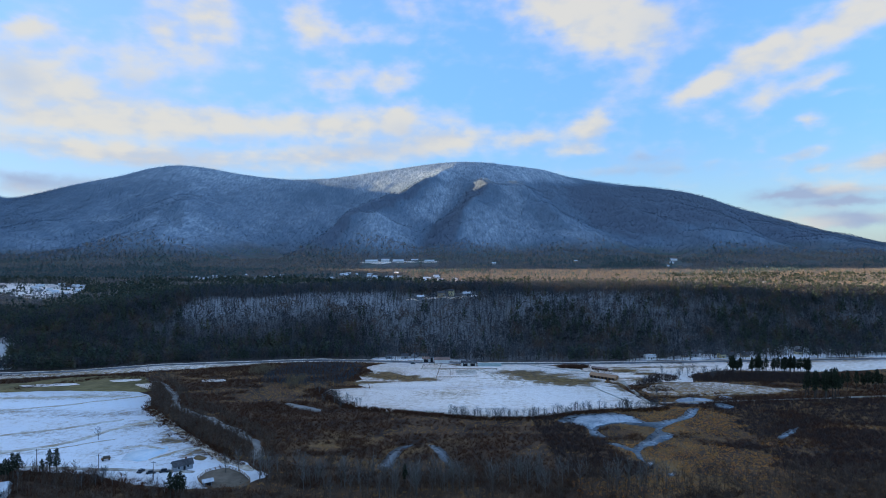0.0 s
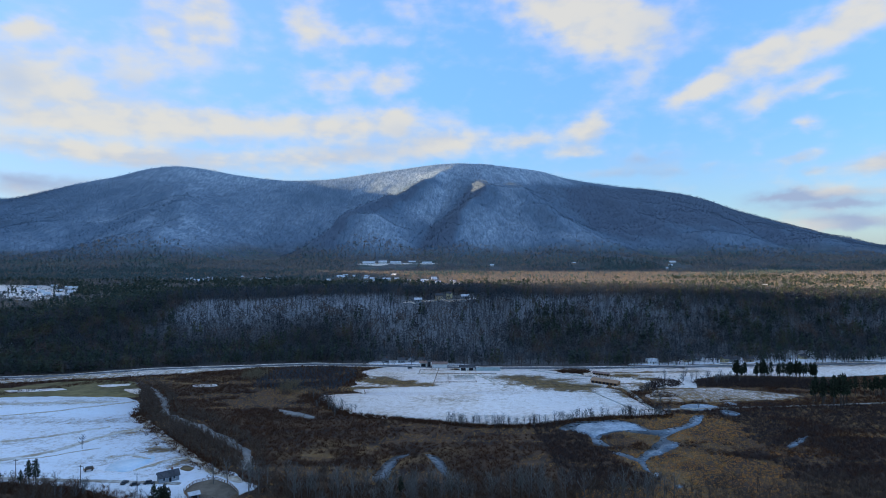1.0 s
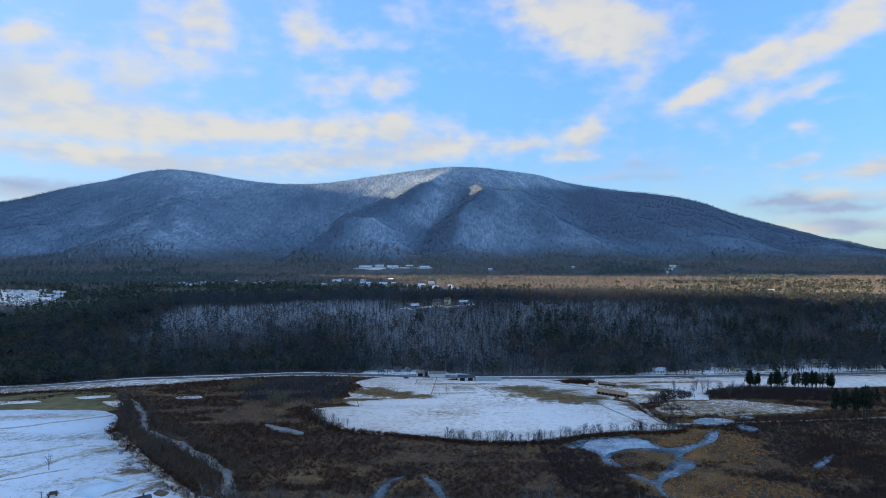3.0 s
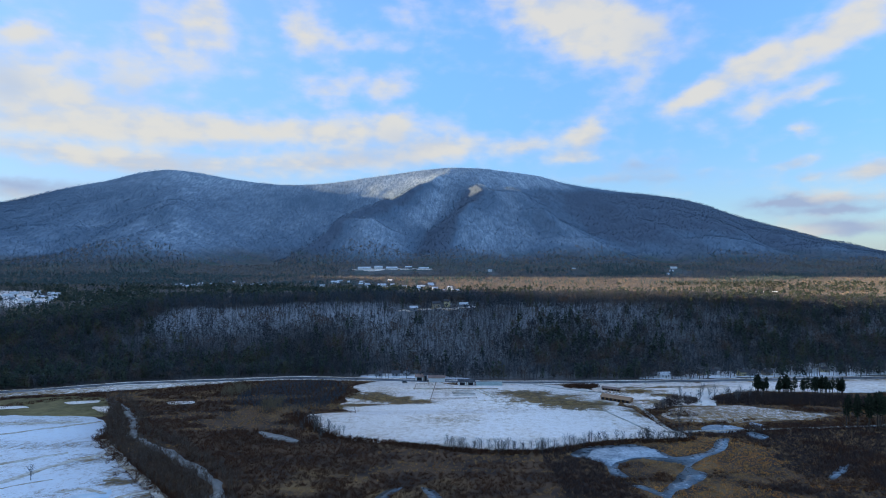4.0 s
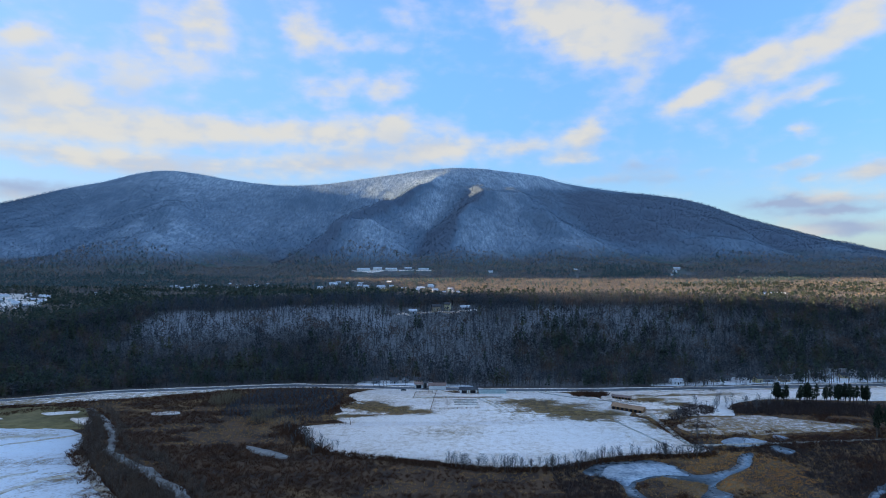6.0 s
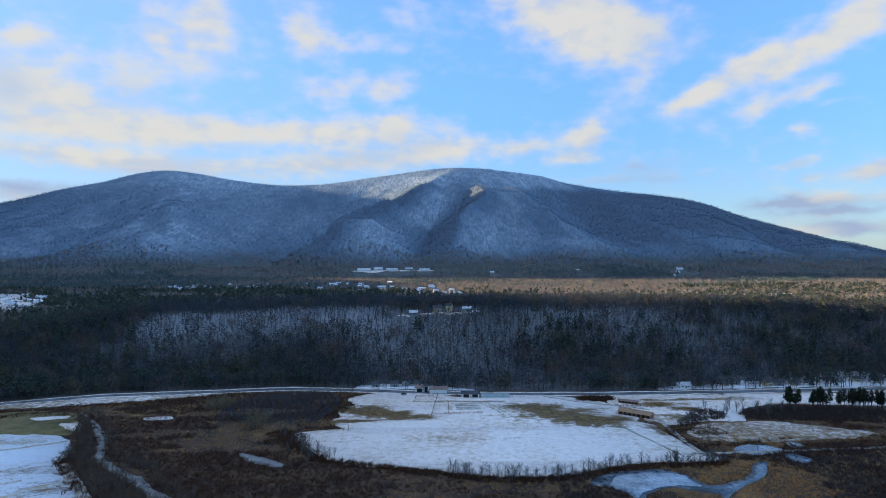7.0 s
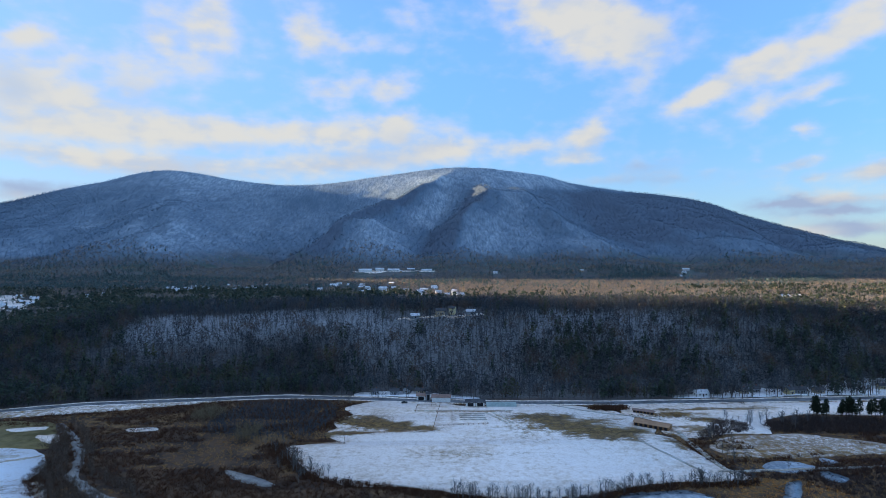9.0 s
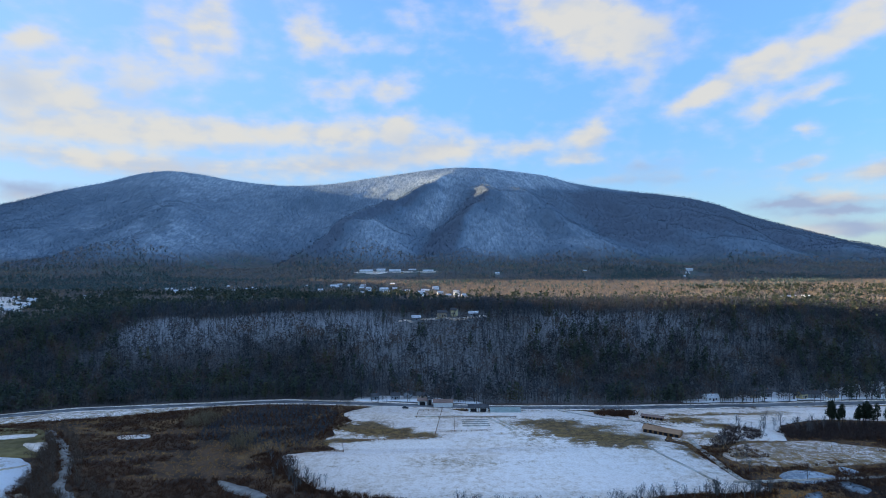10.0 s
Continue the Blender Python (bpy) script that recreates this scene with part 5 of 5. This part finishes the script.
def fence(line, gap, high, label, rails=2, closed=False):
    p = np.asarray(line, float)
    if closed:
        p = ragged(p, 1.5, 0.0, 1)
        p = np.r_[p, p[:1]]
    seg = np.hypot(*np.diff(p, axis=0).T)
    at = np.r_[0, np.cumsum(seg)]
    n = max(2, int(at[-1] / gap))
    s = np.linspace(0, at[-1], n + 1)
    px, py = np.interp(s, at, p[:, 0]), np.interp(s, at, p[:, 1])
    z = height(px, py) + 0.25
    ob = new("fence")
    bm = boxes((0, 0, high / 2 - 0.1, 0.22, 0.22, high + 0.2))
    me = bpy.data.meshes.new("post")
    bm.to_mesh(me), bm.free(), me.materials.append(WOOD)
    rail = bpy.data.meshes.new("rail")
    bm = boxes((0.5, 0, 0, 1, 0.1, 0.18))
    bm.to_mesh(rail), bm.free(), rail.materials.append(WOOD)
    for i in range(n + 1):
        post = new("post", me)
        post.parent, post.location = ob, (px[i], py[i], z[i])
        if i < n:
            for r in range(rails):
                bar = new("rail", rail)
                bar.parent = ob
                length = math.hypot(px[i + 1] - px[i], py[i + 1] - py[i])
                bar.matrix_basis = pose(px[i], py[i], z[i] + high * (r + 1) / (rails + 0.2), 0, 0, math.degrees(math.atan2(py[i + 1] - py[i], px[i + 1] - px[i]))) @ Matrix.Diagonal((length, 1, 1, 1))
    tagged(ob, label, "fence")


fence(RING, 2.6, 1.3, "weathered rail fence round the riding ring", 2, True)
for line in ([(2, 471), (8, 536)], [(5, 515), (58, 513)], [(16, 514), (15, 484)], [(3, 482), (39, 485)], [(-55, 466), (2, 471)], [(-53, 464), (-50, 449)], [(-78, 448), (-50, 448)], [(-10, 516), (-9, 533), (5, 533)]):
    fence(line, 3.2, 1.2, "dark wooden pasture fence across the snowy field", 2)


def utility_pole(x, y, high):
    ob = new("utility_pole")
    bm = bmesh.new()
    bmesh.ops.create_cone(bm, cap_ends=True, segments=8, radius1=0.2, radius2=0.13, depth=high, matrix=Matrix.Translation((0, 0, high / 2)))
    part("pole", bm, POLE, ob)
    part("crossarm", boxes((0, 0, high - 0.7, 2.4, 0.14, 0.16)), POLE, ob)
    for u in (-1.05, 0.0, 1.05):
        bm = bmesh.new()
        bmesh.ops.create_cone(bm, cap_ends=True, segments=6, radius1=0.09, radius2=0.06, depth=0.25, matrix=Matrix.Translation((u, 0, high - 0.5)))
        part("insulator", bm, STEEL, ob)
    ob.location = (x, y, float(height(x, y)))
    tagged(ob, "dark wooden utility pole with a crossarm", "utility pole", "utility poles")
    return ob


for px, py in ((-168, 283), (-136, 273), (-205, 292)):
    utility_pole(px, py, 9.5)
for px in range(-330, 420, 52):
    utility_pole(px, float(road_y(px)) + 6, 9.0)


def car(x, y, turn, label, tall=1.6, long=4.6):
    ob = new("car")
    bm = bmesh.new()
    bmesh.ops.create_cube(bm, size=1, matrix=Matrix.Translation((0, 0, 0.65)) @ Matrix.Diagonal((long, 1.8, 0.7, 1)))
    bmesh.ops.bevel(bm, geom=list(bm.edges), offset=0.18, segments=2, affect="EDGES")
    part("body", bm, CARPAINT, ob)
    bm = bmesh.new()
    bmesh.ops.create_cube(bm, size=1, matrix=Matrix.Translation((-0.25, 0, tall - 0.35)) @ Matrix.Diagonal((long * 0.55, 1.6, 0.75, 1)))
    for v in bm.verts:
        if v.co.z > tall - 0.35:
            v.co.x *= 0.8
            v.co.y *= 0.86
    bmesh.ops.bevel(bm, geom=list(bm.edges), offset=0.1, segments=2, affect="EDGES")
    part("cabin", bm, GLASS, ob)
    part("roof", boxes((-0.25, 0, tall + 0.05, long * 0.42, 1.3, 0.08)), CARPAINT, ob)
    for sx in (-1, 1):
        for sy in (-1, 1):
            bm = bmesh.new()
            bmesh.ops.create_cone(bm, cap_ends=True, segments=14, radius1=0.34, radius2=0.34, depth=0.24, matrix=pose(sx * long * 0.3, sy * 0.82, 0.34, 90))
            part("wheel", bm, RUBBER, ob)
    ob.matrix_world = pose(x, y, float(height(x, y)) + 0.25, 0, 0, turn)
    tagged(ob, label, "car", "parked cars")


car(-141, 281, 15, "dark car parked on the snowy yard")
car(-135, 282.5, 10, "dark pickup-like car parked on the snowy yard", 1.8, 5.0)
car(-147, 283, 80, "dark car parked at the yard edge")
car(-19, 541, 5, "dark car parked near the farm sheds")


def hay_wagon(x, y, turn):
    ob = new("hay_wagon")
    part("bed", boxes((0, 0, 1.0, 4.6, 2.1, 0.2)), WOOD, ob)
    part("rack", boxes((-2.2, 0, 1.7, 0.15, 2.0, 1.3)), WOOD, ob)
    part("load", boxes((0.2, 0, 1.6, 3.4, 1.8, 1.0)), POLE, ob, "dark tarp-covered load")
    for sx in (-1.5, 1.5):
        for sy in (-0.95, 0.95):
            bm = bmesh.new()
            bmesh.ops.create_cone(bm, cap_ends=True, segments=14, radius1=0.42, radius2=0.42, depth=0.2, matrix=pose(sx, sy, 0.42, 90))
            part("wheel", bm, RUBBER, ob)
    part("drawbar", boxes((3.1, 0, 0.7, 1.8, 0.12, 0.12)), STEEL, ob)
    ob.matrix_world = pose(x, y, float(height(x, y)) + 0.25, 0, 0, turn)
    tagged(ob, "loaded wooden hay wagon in the snowy meadow", "wagon")


hay_wagon(-174, 300, 30)

# ---- tracks, straw patches, beds ----
TRACK_SNOW = make_plain("trodden_snow", (0.38, 0.29, 0.17), (0.76, 0.72, 0.66), 0.5)
for k in range(4):
    tagged(sheet("garden_bed", [(21, 495 + 4.6 * k), (39, 495 + 4.6 * k), (39, 497.6 + 4.6 * k), (21, 497.6 + 4.6 * k)], 0.36, DIRT, 0.3, 60 + k, 2), "dark turned garden bed in the snow", "garden bed", "garden beds", "structure")
for k, (line, wide) in enumerate((([(91, 531), (115, 512), (143, 500), (160, 490)], 2.2), ([(157, 466), (155, 443), (154.5, 423), (154, 406), (158, 391)], 3.2), ([(127, 452), (129, 441), (136, 418), (142, 397)], 1.6),
                                  ([(150, 399), (179, 400), (197, 401), (229, 403), (300, 408), (420, 420)], 2.4), ([(-235, 294), (-215, 292), (-169, 287), (-133, 284), (-120, 282)], 3.0),
                                  ([(-300, 308), (-260, 310), (-215, 317), (-187, 333)], 0.5), ([(-300, 300), (-240, 313), (-218, 322), (-209, 332), (-195, 355), (-188, 365), (-177, 369)], 2.0), ([(-310, 322), (-239, 350), (-223, 359), (-202, 372)], 1.6), ([(-360, 375), (-278, 403), (-249, 414), (-218, 433)], 1.2), ([(-196, 396), (-169, 363), (-136, 326), (-113, 299), (-92, 284)], 2.6),
                                  ([(-175, 318), (-165, 322), (-150, 316)], 1.0), ([(-150, 300), (-140, 312), (-128, 318)], 1.2), ([(-340, 428), (-280, 430), (-230, 432)], 2.2), ([(-12, 519), (8, 519), (30, 517), (60, 517)], 1.2), ([(39, 517), (46, 500), (52, 486)], 0.8), ([(43, 517), (50, 500), (56, 486)], 0.8))):
    tagged(sheet("track", ribbon(line, wide * (1.0 if k < 5 else 2.0)), 0.40 + 0.01 * k, DIRT if k < 5 else TRACK_SNOW, 0.35 if k < 5 else 1.3, 70 + k, 3 if k < 5 else 1.5), "rutted farm track with mud showing through snow", "track", kind="structure")
for k, poly in enumerate(([(-197, 482), (-177, 485), (-173, 479), (-189, 475)], [(-276, 483), (-265, 488), (-250, 488), (-249, 480), (-268, 479)], [(-247, 470), (-233, 472), (-223, 457), (-227, 451)], [(-340, 470), (-300, 476), (-290, 470), (-330, 462)])):
    tagged(sheet("snow_patch", poly, 0.5, SNOW_MAIN, 1.5, 90 + k), "leftover snow patch on brown grass", "snow", kind="structure")


tagged(sheet("ice_patch", [(-166.4, 302.7), (-166.5, 312.9), (-160.1, 317.1), (-152.4, 319.6), (-147.1, 314.9), (-147.4, 305.4), (-153.4, 299.1), (-159.5, 297.7)], 0.34, BLUE_ICE, 3.0, 97), "pale blue refrozen slush in the meadow", "ice", kind="structure")
tagged(sheet("bare_ground", [(-129.7, 301.6), (-128.1, 306.5), (-121.8, 303.0), (-122.9, 298.1)], 0.36, STRAW, 1.0, 98), "brown churned grass by the farmhouse", "ground", kind="structure")


# ---- single trees ----
def tube(points, radii, sides=5):
    v, f = [], []
    for k, (p, r) in enumerate(zip(points, radii)):
        for j in range(sides):
            a = 6.283 * j / sides
            v.append((p[0] + math.cos(a) * r, p[1] + math.sin(a) * r, p[2]))
    for k in range(len(points) - 1):
        for j in range(sides):
            a, b = k * sides + j, k * sides + (j + 1) % sides
            f += [(a, b, b + sides), (a, b + sides, a + sides)]
    return np.array(v), np.array(f)


def lone_tree(seed, high, spread=0.33, fine=260, twig=TWIG):
    """Trunk and limbs as tapered tubes; a crown of fine twigs."""
    rng = np.random.RandomState(seed)
    lean = rng.normal(size=2) * 0.03
    pieces = [tube([(lean[0] * z, lean[1] * z, z) for z in (-0.03, 0.1, 0.35, 0.6, 0.88)], (0.028, 0.022, 0.017, 0.011, 0.003))]
    tips = []
    for k in range(13):
        h, a = 0.22 + 0.55 * k / 13, k * 2.4 + rng.rand()
        reach, up = spread * (1.15 - h) * (0.8 + 0.5 * rng.rand()), 0.16 + 0.2 * rng.rand()
        p0 = np.array((lean[0] * h, lean[1] * h, h))
        p1 = p0 + (math.cos(a) * reach * 0.55, math.sin(a) * reach * 0.55, up * 0.4)
        p2 = p0 + (math.cos(a) * reach, math.sin(a) * reach, up)
        pieces.append(tube([p0, p1, p2], (0.010, 0.007, 0.002), 4))
        tips += [(p0, p1), (p1, p2), (p1, p2)]
    rng2 = np.random.RandomState(seed + 1)
    pick = rng2.randint(0, len(tips), fine)
    a, b = np.array([tips[i][0] for i in pick]), np.array([tips[i][1] for i in pick])
    s = a + (b - a) * rng2.rand(fine, 1)
    e = s + rng2.normal(size=(fine, 3)) * (0.06, 0.06, 0.05) + (0, 0, 0.05)
    tv, tf = stack(*pieces)
    cv, cf = blades(s, e, np.full(fine, 0.0075), rng2)
    ob = new("tree")
    for name, v, f, mat in (("trunk", tv, tf, BARK), ("crown", cv, cf, twig)):
        p = new(name, mesh_of(name, v * high, f, mat))
        p.parent = ob
    return ob


DARK_NEEDLE = make_leafy("dark_pine_needles", (0.020, 0.028, 0.020), (0.062, 0.074, 0.042))


def pine_tree(seed, high):
    rng = np.random.RandomState(seed)
    tv, tf = tube([(0, 0, -0.03), (0, 0, 0.5), (0, 0, 0.96)], (0.022, 0.015, 0.003), 6)
    v, f, n = [], [], 0
    for k in range(58):
        u = k / 57
        z, a = 0.36 + 0.62 * u, k * 2.399 + rng.rand() * 0.6
        r = (0.03 + 0.135 * (1 - u) ** 0.5 * min(1, 0.45 + 2.6 * u)) * (0.55 + 0.7 * rng.rand())
        c, s = math.cos(a), math.sin(a)
        for q in range(5):
            t0 = 0.2 + 0.2 * q
            px, py, pz = c * r * t0, s * r * t0, z + 0.03 * math.sin(t0 * 3) + rng.normal() * 0.012
            w = r * 0.29 * (0.6 + 0.6 * rng.rand())
            ang = a + rng.normal() * 0.9
            v += [(px - math.sin(ang) * w, py + math.cos(ang) * w, pz - 0.012), (px + math.sin(ang) * w, py - math.cos(ang) * w, pz - 0.012), (px + c * w * 0.9, py + s * w * 0.9, pz + 0.03 + 0.02 * rng.rand())]
            f.append((n, n + 1, n + 2))
            n += 3
    ob = new("pine_tree")
    for name, vv, ff, mat in (("trunk", tv, tf, POLE), ("crown", np.array(v), np.array(f), DARK_NEEDLE)):
        p = new(name, mesh_of(name, np.asarray(vv) * high, ff, mat))
        p.parent = ob
    return ob


def grove(make, count, spots, label, category, group, seed, lo, hi):
    """Copies of a few grown specimens at the given places."""
    rng = np.random.RandomState(seed)
    kinds = [make(seed + 10 * k) for k in range(count)]
    used = set()
    for x, y in spots:
        k = rng.randint(count)
        scale, turn = lo + (hi - lo) * rng.rand(), rng.rand() * 360
        m = Matrix.Translation((x, y, float(height(x, y)) + 0.1)) @ pose(0, 0, 0, 0, 0, turn)
        if k in used:
            ob = copy_thing(kinds[k], m)
        else:
            used.add(k)
            ob = kinds[k]
            ob.matrix_basis = m
        ob.scale = (scale, scale, scale)
        tagged(ob, label, category, group)
    for k in range(count):
        if k not in used:
            for o in (*kinds[k].children, kinds[k]):
                bpy.data.objects.remove(o)


def along(line, n, jitter, seed):
    rng = np.random.RandomState(seed)
    p = np.asarray(line, float)
    at = np.r_[0, np.cumsum(np.hypot(*np.diff(p, axis=0).T))]
    s = np.sort(rng.rand(n)) * at[-1]
    return list(zip(np.interp(s, at, p[:, 0]) + rng.normal(size=n) * jitter, np.interp(s, at, p[:, 1]) + rng.normal(size=n) * jitter))


grove(lambda s: lone_tree(s, 1.0), 1, [(-197, 333)], "lone leafless tree standing in the snowy meadow", "tree", "", 201, 8.5, 8.6)
EDGE = [(-58, 396), (-11, 381), (11, 374), (33, 368), (55, 366), (78, 370), (99, 379), (123, 383), (147, 384), (164, 387)]
grove(lambda s: lone_tree(s, 1.0), 4, along(EDGE[2:], 135, 2.0, 5), "leafless sapling along the snowy field edge", "tree", "field edge trees", 211, 3.0, 8.5)
grove(lambda s: lone_tree(s, 1.0), 4, along([(-92, 452), (-80, 424), (-66, 403), (-50, 392)], 26, 4, 6), "leafless tree at the field corner", "tree", "field corner trees", 221, 5, 10)
grove(lambda s: lone_tree(s, 1.0, 0.3, 260, BARK), 4, along([(-97, 290), (-85, 278), (-70, 268), (-40, 262), (0, 260), (60, 262), (110, 262)], 90, 6, 7), "pale-barked leafless tree in the valley brush", "tree", "brush trees", 231, 9, 15)
grove(lambda s: lone_tree(s, 1.0), 3, along([(-200, 262), (-170, 270), (-140, 264), (-120, 256)], 12, 3, 8), "leafless tree beside the yard", "tree", "yard trees", 241, 6, 9)
grove(lambda s: lone_tree(s, 1.0), 3, along([(190, 549), (240, 550), (300, 551), (420, 556)], 64, 4, 9), "leafless roadside tree near the houses", "tree", "roadside trees", 251, 8, 15)
grove(lambda s: lone_tree(s, 1.0), 3, along([(170, 452), (180, 440), (168, 425), (175, 405), (180, 400)], 14, 4, 10), "leafless tree at the marsh edge", "tree", "marsh edge trees", 261, 5, 8)
grove(lambda s: lone_tree(s, 1.0), 3, along([(205, 486), (230, 478), (260, 480)], 22, 5, 11), "leafless tree beside the hedge", "tree", "hedge trees", 263, 6, 10)
grove(lambda s: lone_tree(s, 1.0), 2, along([(-65, 540), (-50, 548), (-35, 556)], 10, 3, 12), "leafless tree near the farm road", "tree", "farm road trees", 265, 5, 9)
grove(lambda s: pine_tree(s, 1.0), 4, along([(262, 489), (272, 487), (284, 486), (302, 485), (326, 482)], 40, 2.0, 13)+[(268, 488), (260, 489), (263, 490)], "dark pine in the row beside the marsh", "pine", "pine row", 271, 11, 16)
grove(lambda s: pine_tree(s, 1.0), 3, [(274, 409), (278, 405), (282, 410), (286, 405), (290, 410), (294, 406), (280, 415), (287, 416), (293, 414), (299, 410), (284, 402), (290, 403)], "tall dark pine in the marsh clump", "pine", "marsh pine clump", 281, 15, 23)
grove(lambda s: pine_tree(s, 1.0), 3, along([(322, 433), (338, 430), (365, 430)], 20, 2.5, 14), "dark pine in the marsh clump", "pine", "far marsh pines", 291, 10, 17)
grove(lambda s: pine_tree(s, 1.0), 3, [(-210, 274), (-208, 276), (-205, 275), (-204, 277), (-205, 270), (-195, 281), (-191, 281), (-187, 280)], "dark pine beside the snowy meadow", "pine", "meadow pines", 301, 8, 14)
grove(lambda s: pine_tree(s, 1.0), 2, [(-116, 254), (-112, 251), (-114, 252.5), (-118, 251.5), (-115, 250), (-13, 262)], "broad dark conifer beside the farm yard", "pine", "yard conifers", 311, 10, 13)


# ---- brush, hedges, river woods ----
def brush():
    rng = np.random.RandomState(77)
    # river woods
    x, y, r = strewn(-290, -70, 255, 500, 2.5, 141)
    line = np.asarray(RIVER, float)
    d = np.full(len(x), 1e9)
    for (x0, y0), (x1, y1) in zip(line, line[1:]):
        t = np.clip(((x - x0) * (x1 - x0) + (y - y0) * (y1 - y0)) / ((x1 - x0) ** 2 + (y1 - y0) ** 2), 0, 1)
        d = np.minimum(d, np.hypot(x - x0 - t * (x1 - x0), y - y0 - t * (y1 - y0)))
    west = x < np.interp(y, line[::-1, 1], line[::-1, 0])
    ok = ~is_open(x, y) & (d > 3.2) & (d < np.where(west, 36, 9)) & (r > np.where(west, 0.05, 0.4))
    tagged(scatter("river_brush", NEAR_BARE, x[ok], y[ok], 4 + 4.5 * r[ok], TWIG_GREY, 21), "grey-brown leafless brush along the river", "brush", kind="stuff")
    # near brush
    x, y, r = strewn(-260, 280, 235, 300, 3.9, 143)
    ok = ~is_open(x, y) & (y < 262 + 26 * fbm(x, y, 40, 145) + np.where(x > 60, -8, 8)) & ~inside(x, y, [(-160, 255), (-160, 300), (-80, 300), (-80, 255)])
    tagged(scatter("near_brush", NEAR_BARE, x[ok], y[ok], 4 + 5.5 * r[ok], TWIG_GREY, 22), "tall leafless brush and saplings on the valley floor", "brush", kind="stuff")
    # hedges
    x, y, r = strewn(120, 420, 440, 520, 2.2, 147)
    ok = inside(x, y, [(158, 447), (168, 460), (182, 477), (193, 489), (208, 482), (206, 466), (188, 461), (170, 450)]) | inside(x, y, [(220, 478), (246, 490), (268, 493), (318, 484), (338, 474), (334, 456), (312, 448), (285, 456), (243, 460), (218, 462)])
    ok &= (r > 0.12) | (x > 212)
    tagged(scatter("hedge", MID_BARE, x[ok], y[ok], np.where(x[ok] > 212, 3, 2.4) + 3 * r[ok] * r[ok], ALDER, 23, 1.3), "dense dark leafless hedge at the marsh edge", "hedge", kind="stuff")
    low = ok & (r > 0.3)
    tagged(scatter("hedge", BUSH, x[low], y[low], 1.8 + 1.8 * r[low], ALDER, 27, 1.4), "dark low brush filling the hedge", "hedge", kind="stuff")
    x, y, r = strewn(112, 146, 512, 526, 1.6, 149)
    ok = ((x - 130) / 14) ** 2 + ((y - 520) / 4.5) ** 2 < 1
    tagged(scatter("thicket", BUSH, x[ok], y[ok], 3 + 2 * r[ok], SHRUB, 24), "dark round thicket in the pasture", "thicket", kind="stuff")
    x, y, r = strewn(-150, -40, 455, 545, 2.8, 151)
    ok = inside(x, y, [(-145, 470), (-110, 450), (-72, 455), (-64, 500), (-66, 530), (-100, 545), (-140, 530)])
    tagged(scatter("thicket", NEAR_BARE, x[ok], y[ok], 3 + 3 * r[ok], TWIG, 25), "dark leafless thicket between marsh and field", "thicket", kind="stuff")
    x, y, r = strewn(-175, -95, 445, 530, 2.5, 153)
    ok = (np.hypot(x + 152, (y - 505) * 0.8) < 11) | (np.hypot(x + 112, (y - 463) * 0.7) < 8)
    tagged(scatter("willow_clump", NEAR_BARE, x[ok], y[ok], 5 + 4 * r[ok], WILLOW, 26), "pale tan willow clumps in the marsh", "willows", kind="stuff")


WILLOW = make_leafy("willow_twigs", (0.12, 0.095, 0.06), (0.28, 0.22, 0.13))
TWIG_GREY = make_leafy("grey_brush", (0.055, 0.042, 0.033), (0.19, 0.145, 0.108), (0.11, 0.078, 0.052))
brush()


def edge_brush():
    """Low dark brush along field borders."""
    for k, (line, n, spread, lo, hi) in enumerate(((EDGE, 900, 2.0, 1.2, 3.0), ([(-92, 453), (-76, 422), (-59, 399)], 260, 3.5, 1.5, 3.5), ([(-66, 536), (-70, 515), (-60, 500), (-84, 462)], 200, 3.0, 1.0, 2.5),
                                                   ([(164, 388), (158, 408), (154, 440), (162, 456)], 160, 1.5, 0.8, 2.0), ([(-206, 440), (-200, 402), (-163, 358), (-112, 304), (-92, 284)], 700, 3.0, 1.2, 3.2),
                                                   ([(-420, 428), (-330, 462), (-280, 498), (-240, 492), (-215, 450)], 500, 3.0, 1.0, 3.0), ([(-330, 498), (-230, 519), (-150, 545)], 300, 2.5, 0.8, 2.2),
                                                   ([(165, 420), (190, 416), (215, 412), (270, 422)], 200, 4.0, 0.8, 1.8), ([(140, 503), (190, 494), (205, 484)], 120, 2.5, 0.8, 1.8), ([(-240, 286), (-180, 280), (-150, 268), (-120, 256)], 420, 4.5, 1.5, 4.0))):
        p = np.asarray(line, float)
        rng = np.random.RandomState(300 + k)
        at = np.r_[0, np.cumsum(np.hypot(*np.diff(p, axis=0).T))]
        s = rng.rand(n) * at[-1]
        x, y = np.interp(s, at, p[:, 0]) + rng.normal(size=n) * spread, np.interp(s, at, p[:, 1]) + rng.normal(size=n) * spread - spread * 0.6
        keep = np.hypot(x + 101, y - 273) > 17
        tagged(scatter("border_brush", BUSH, x[keep], y[keep], lo + (hi - lo) * rng.rand(keep.sum()), SHRUB, 310 + k), "low dark leafless brush along a field border", "brush", kind="stuff")


edge_brush()
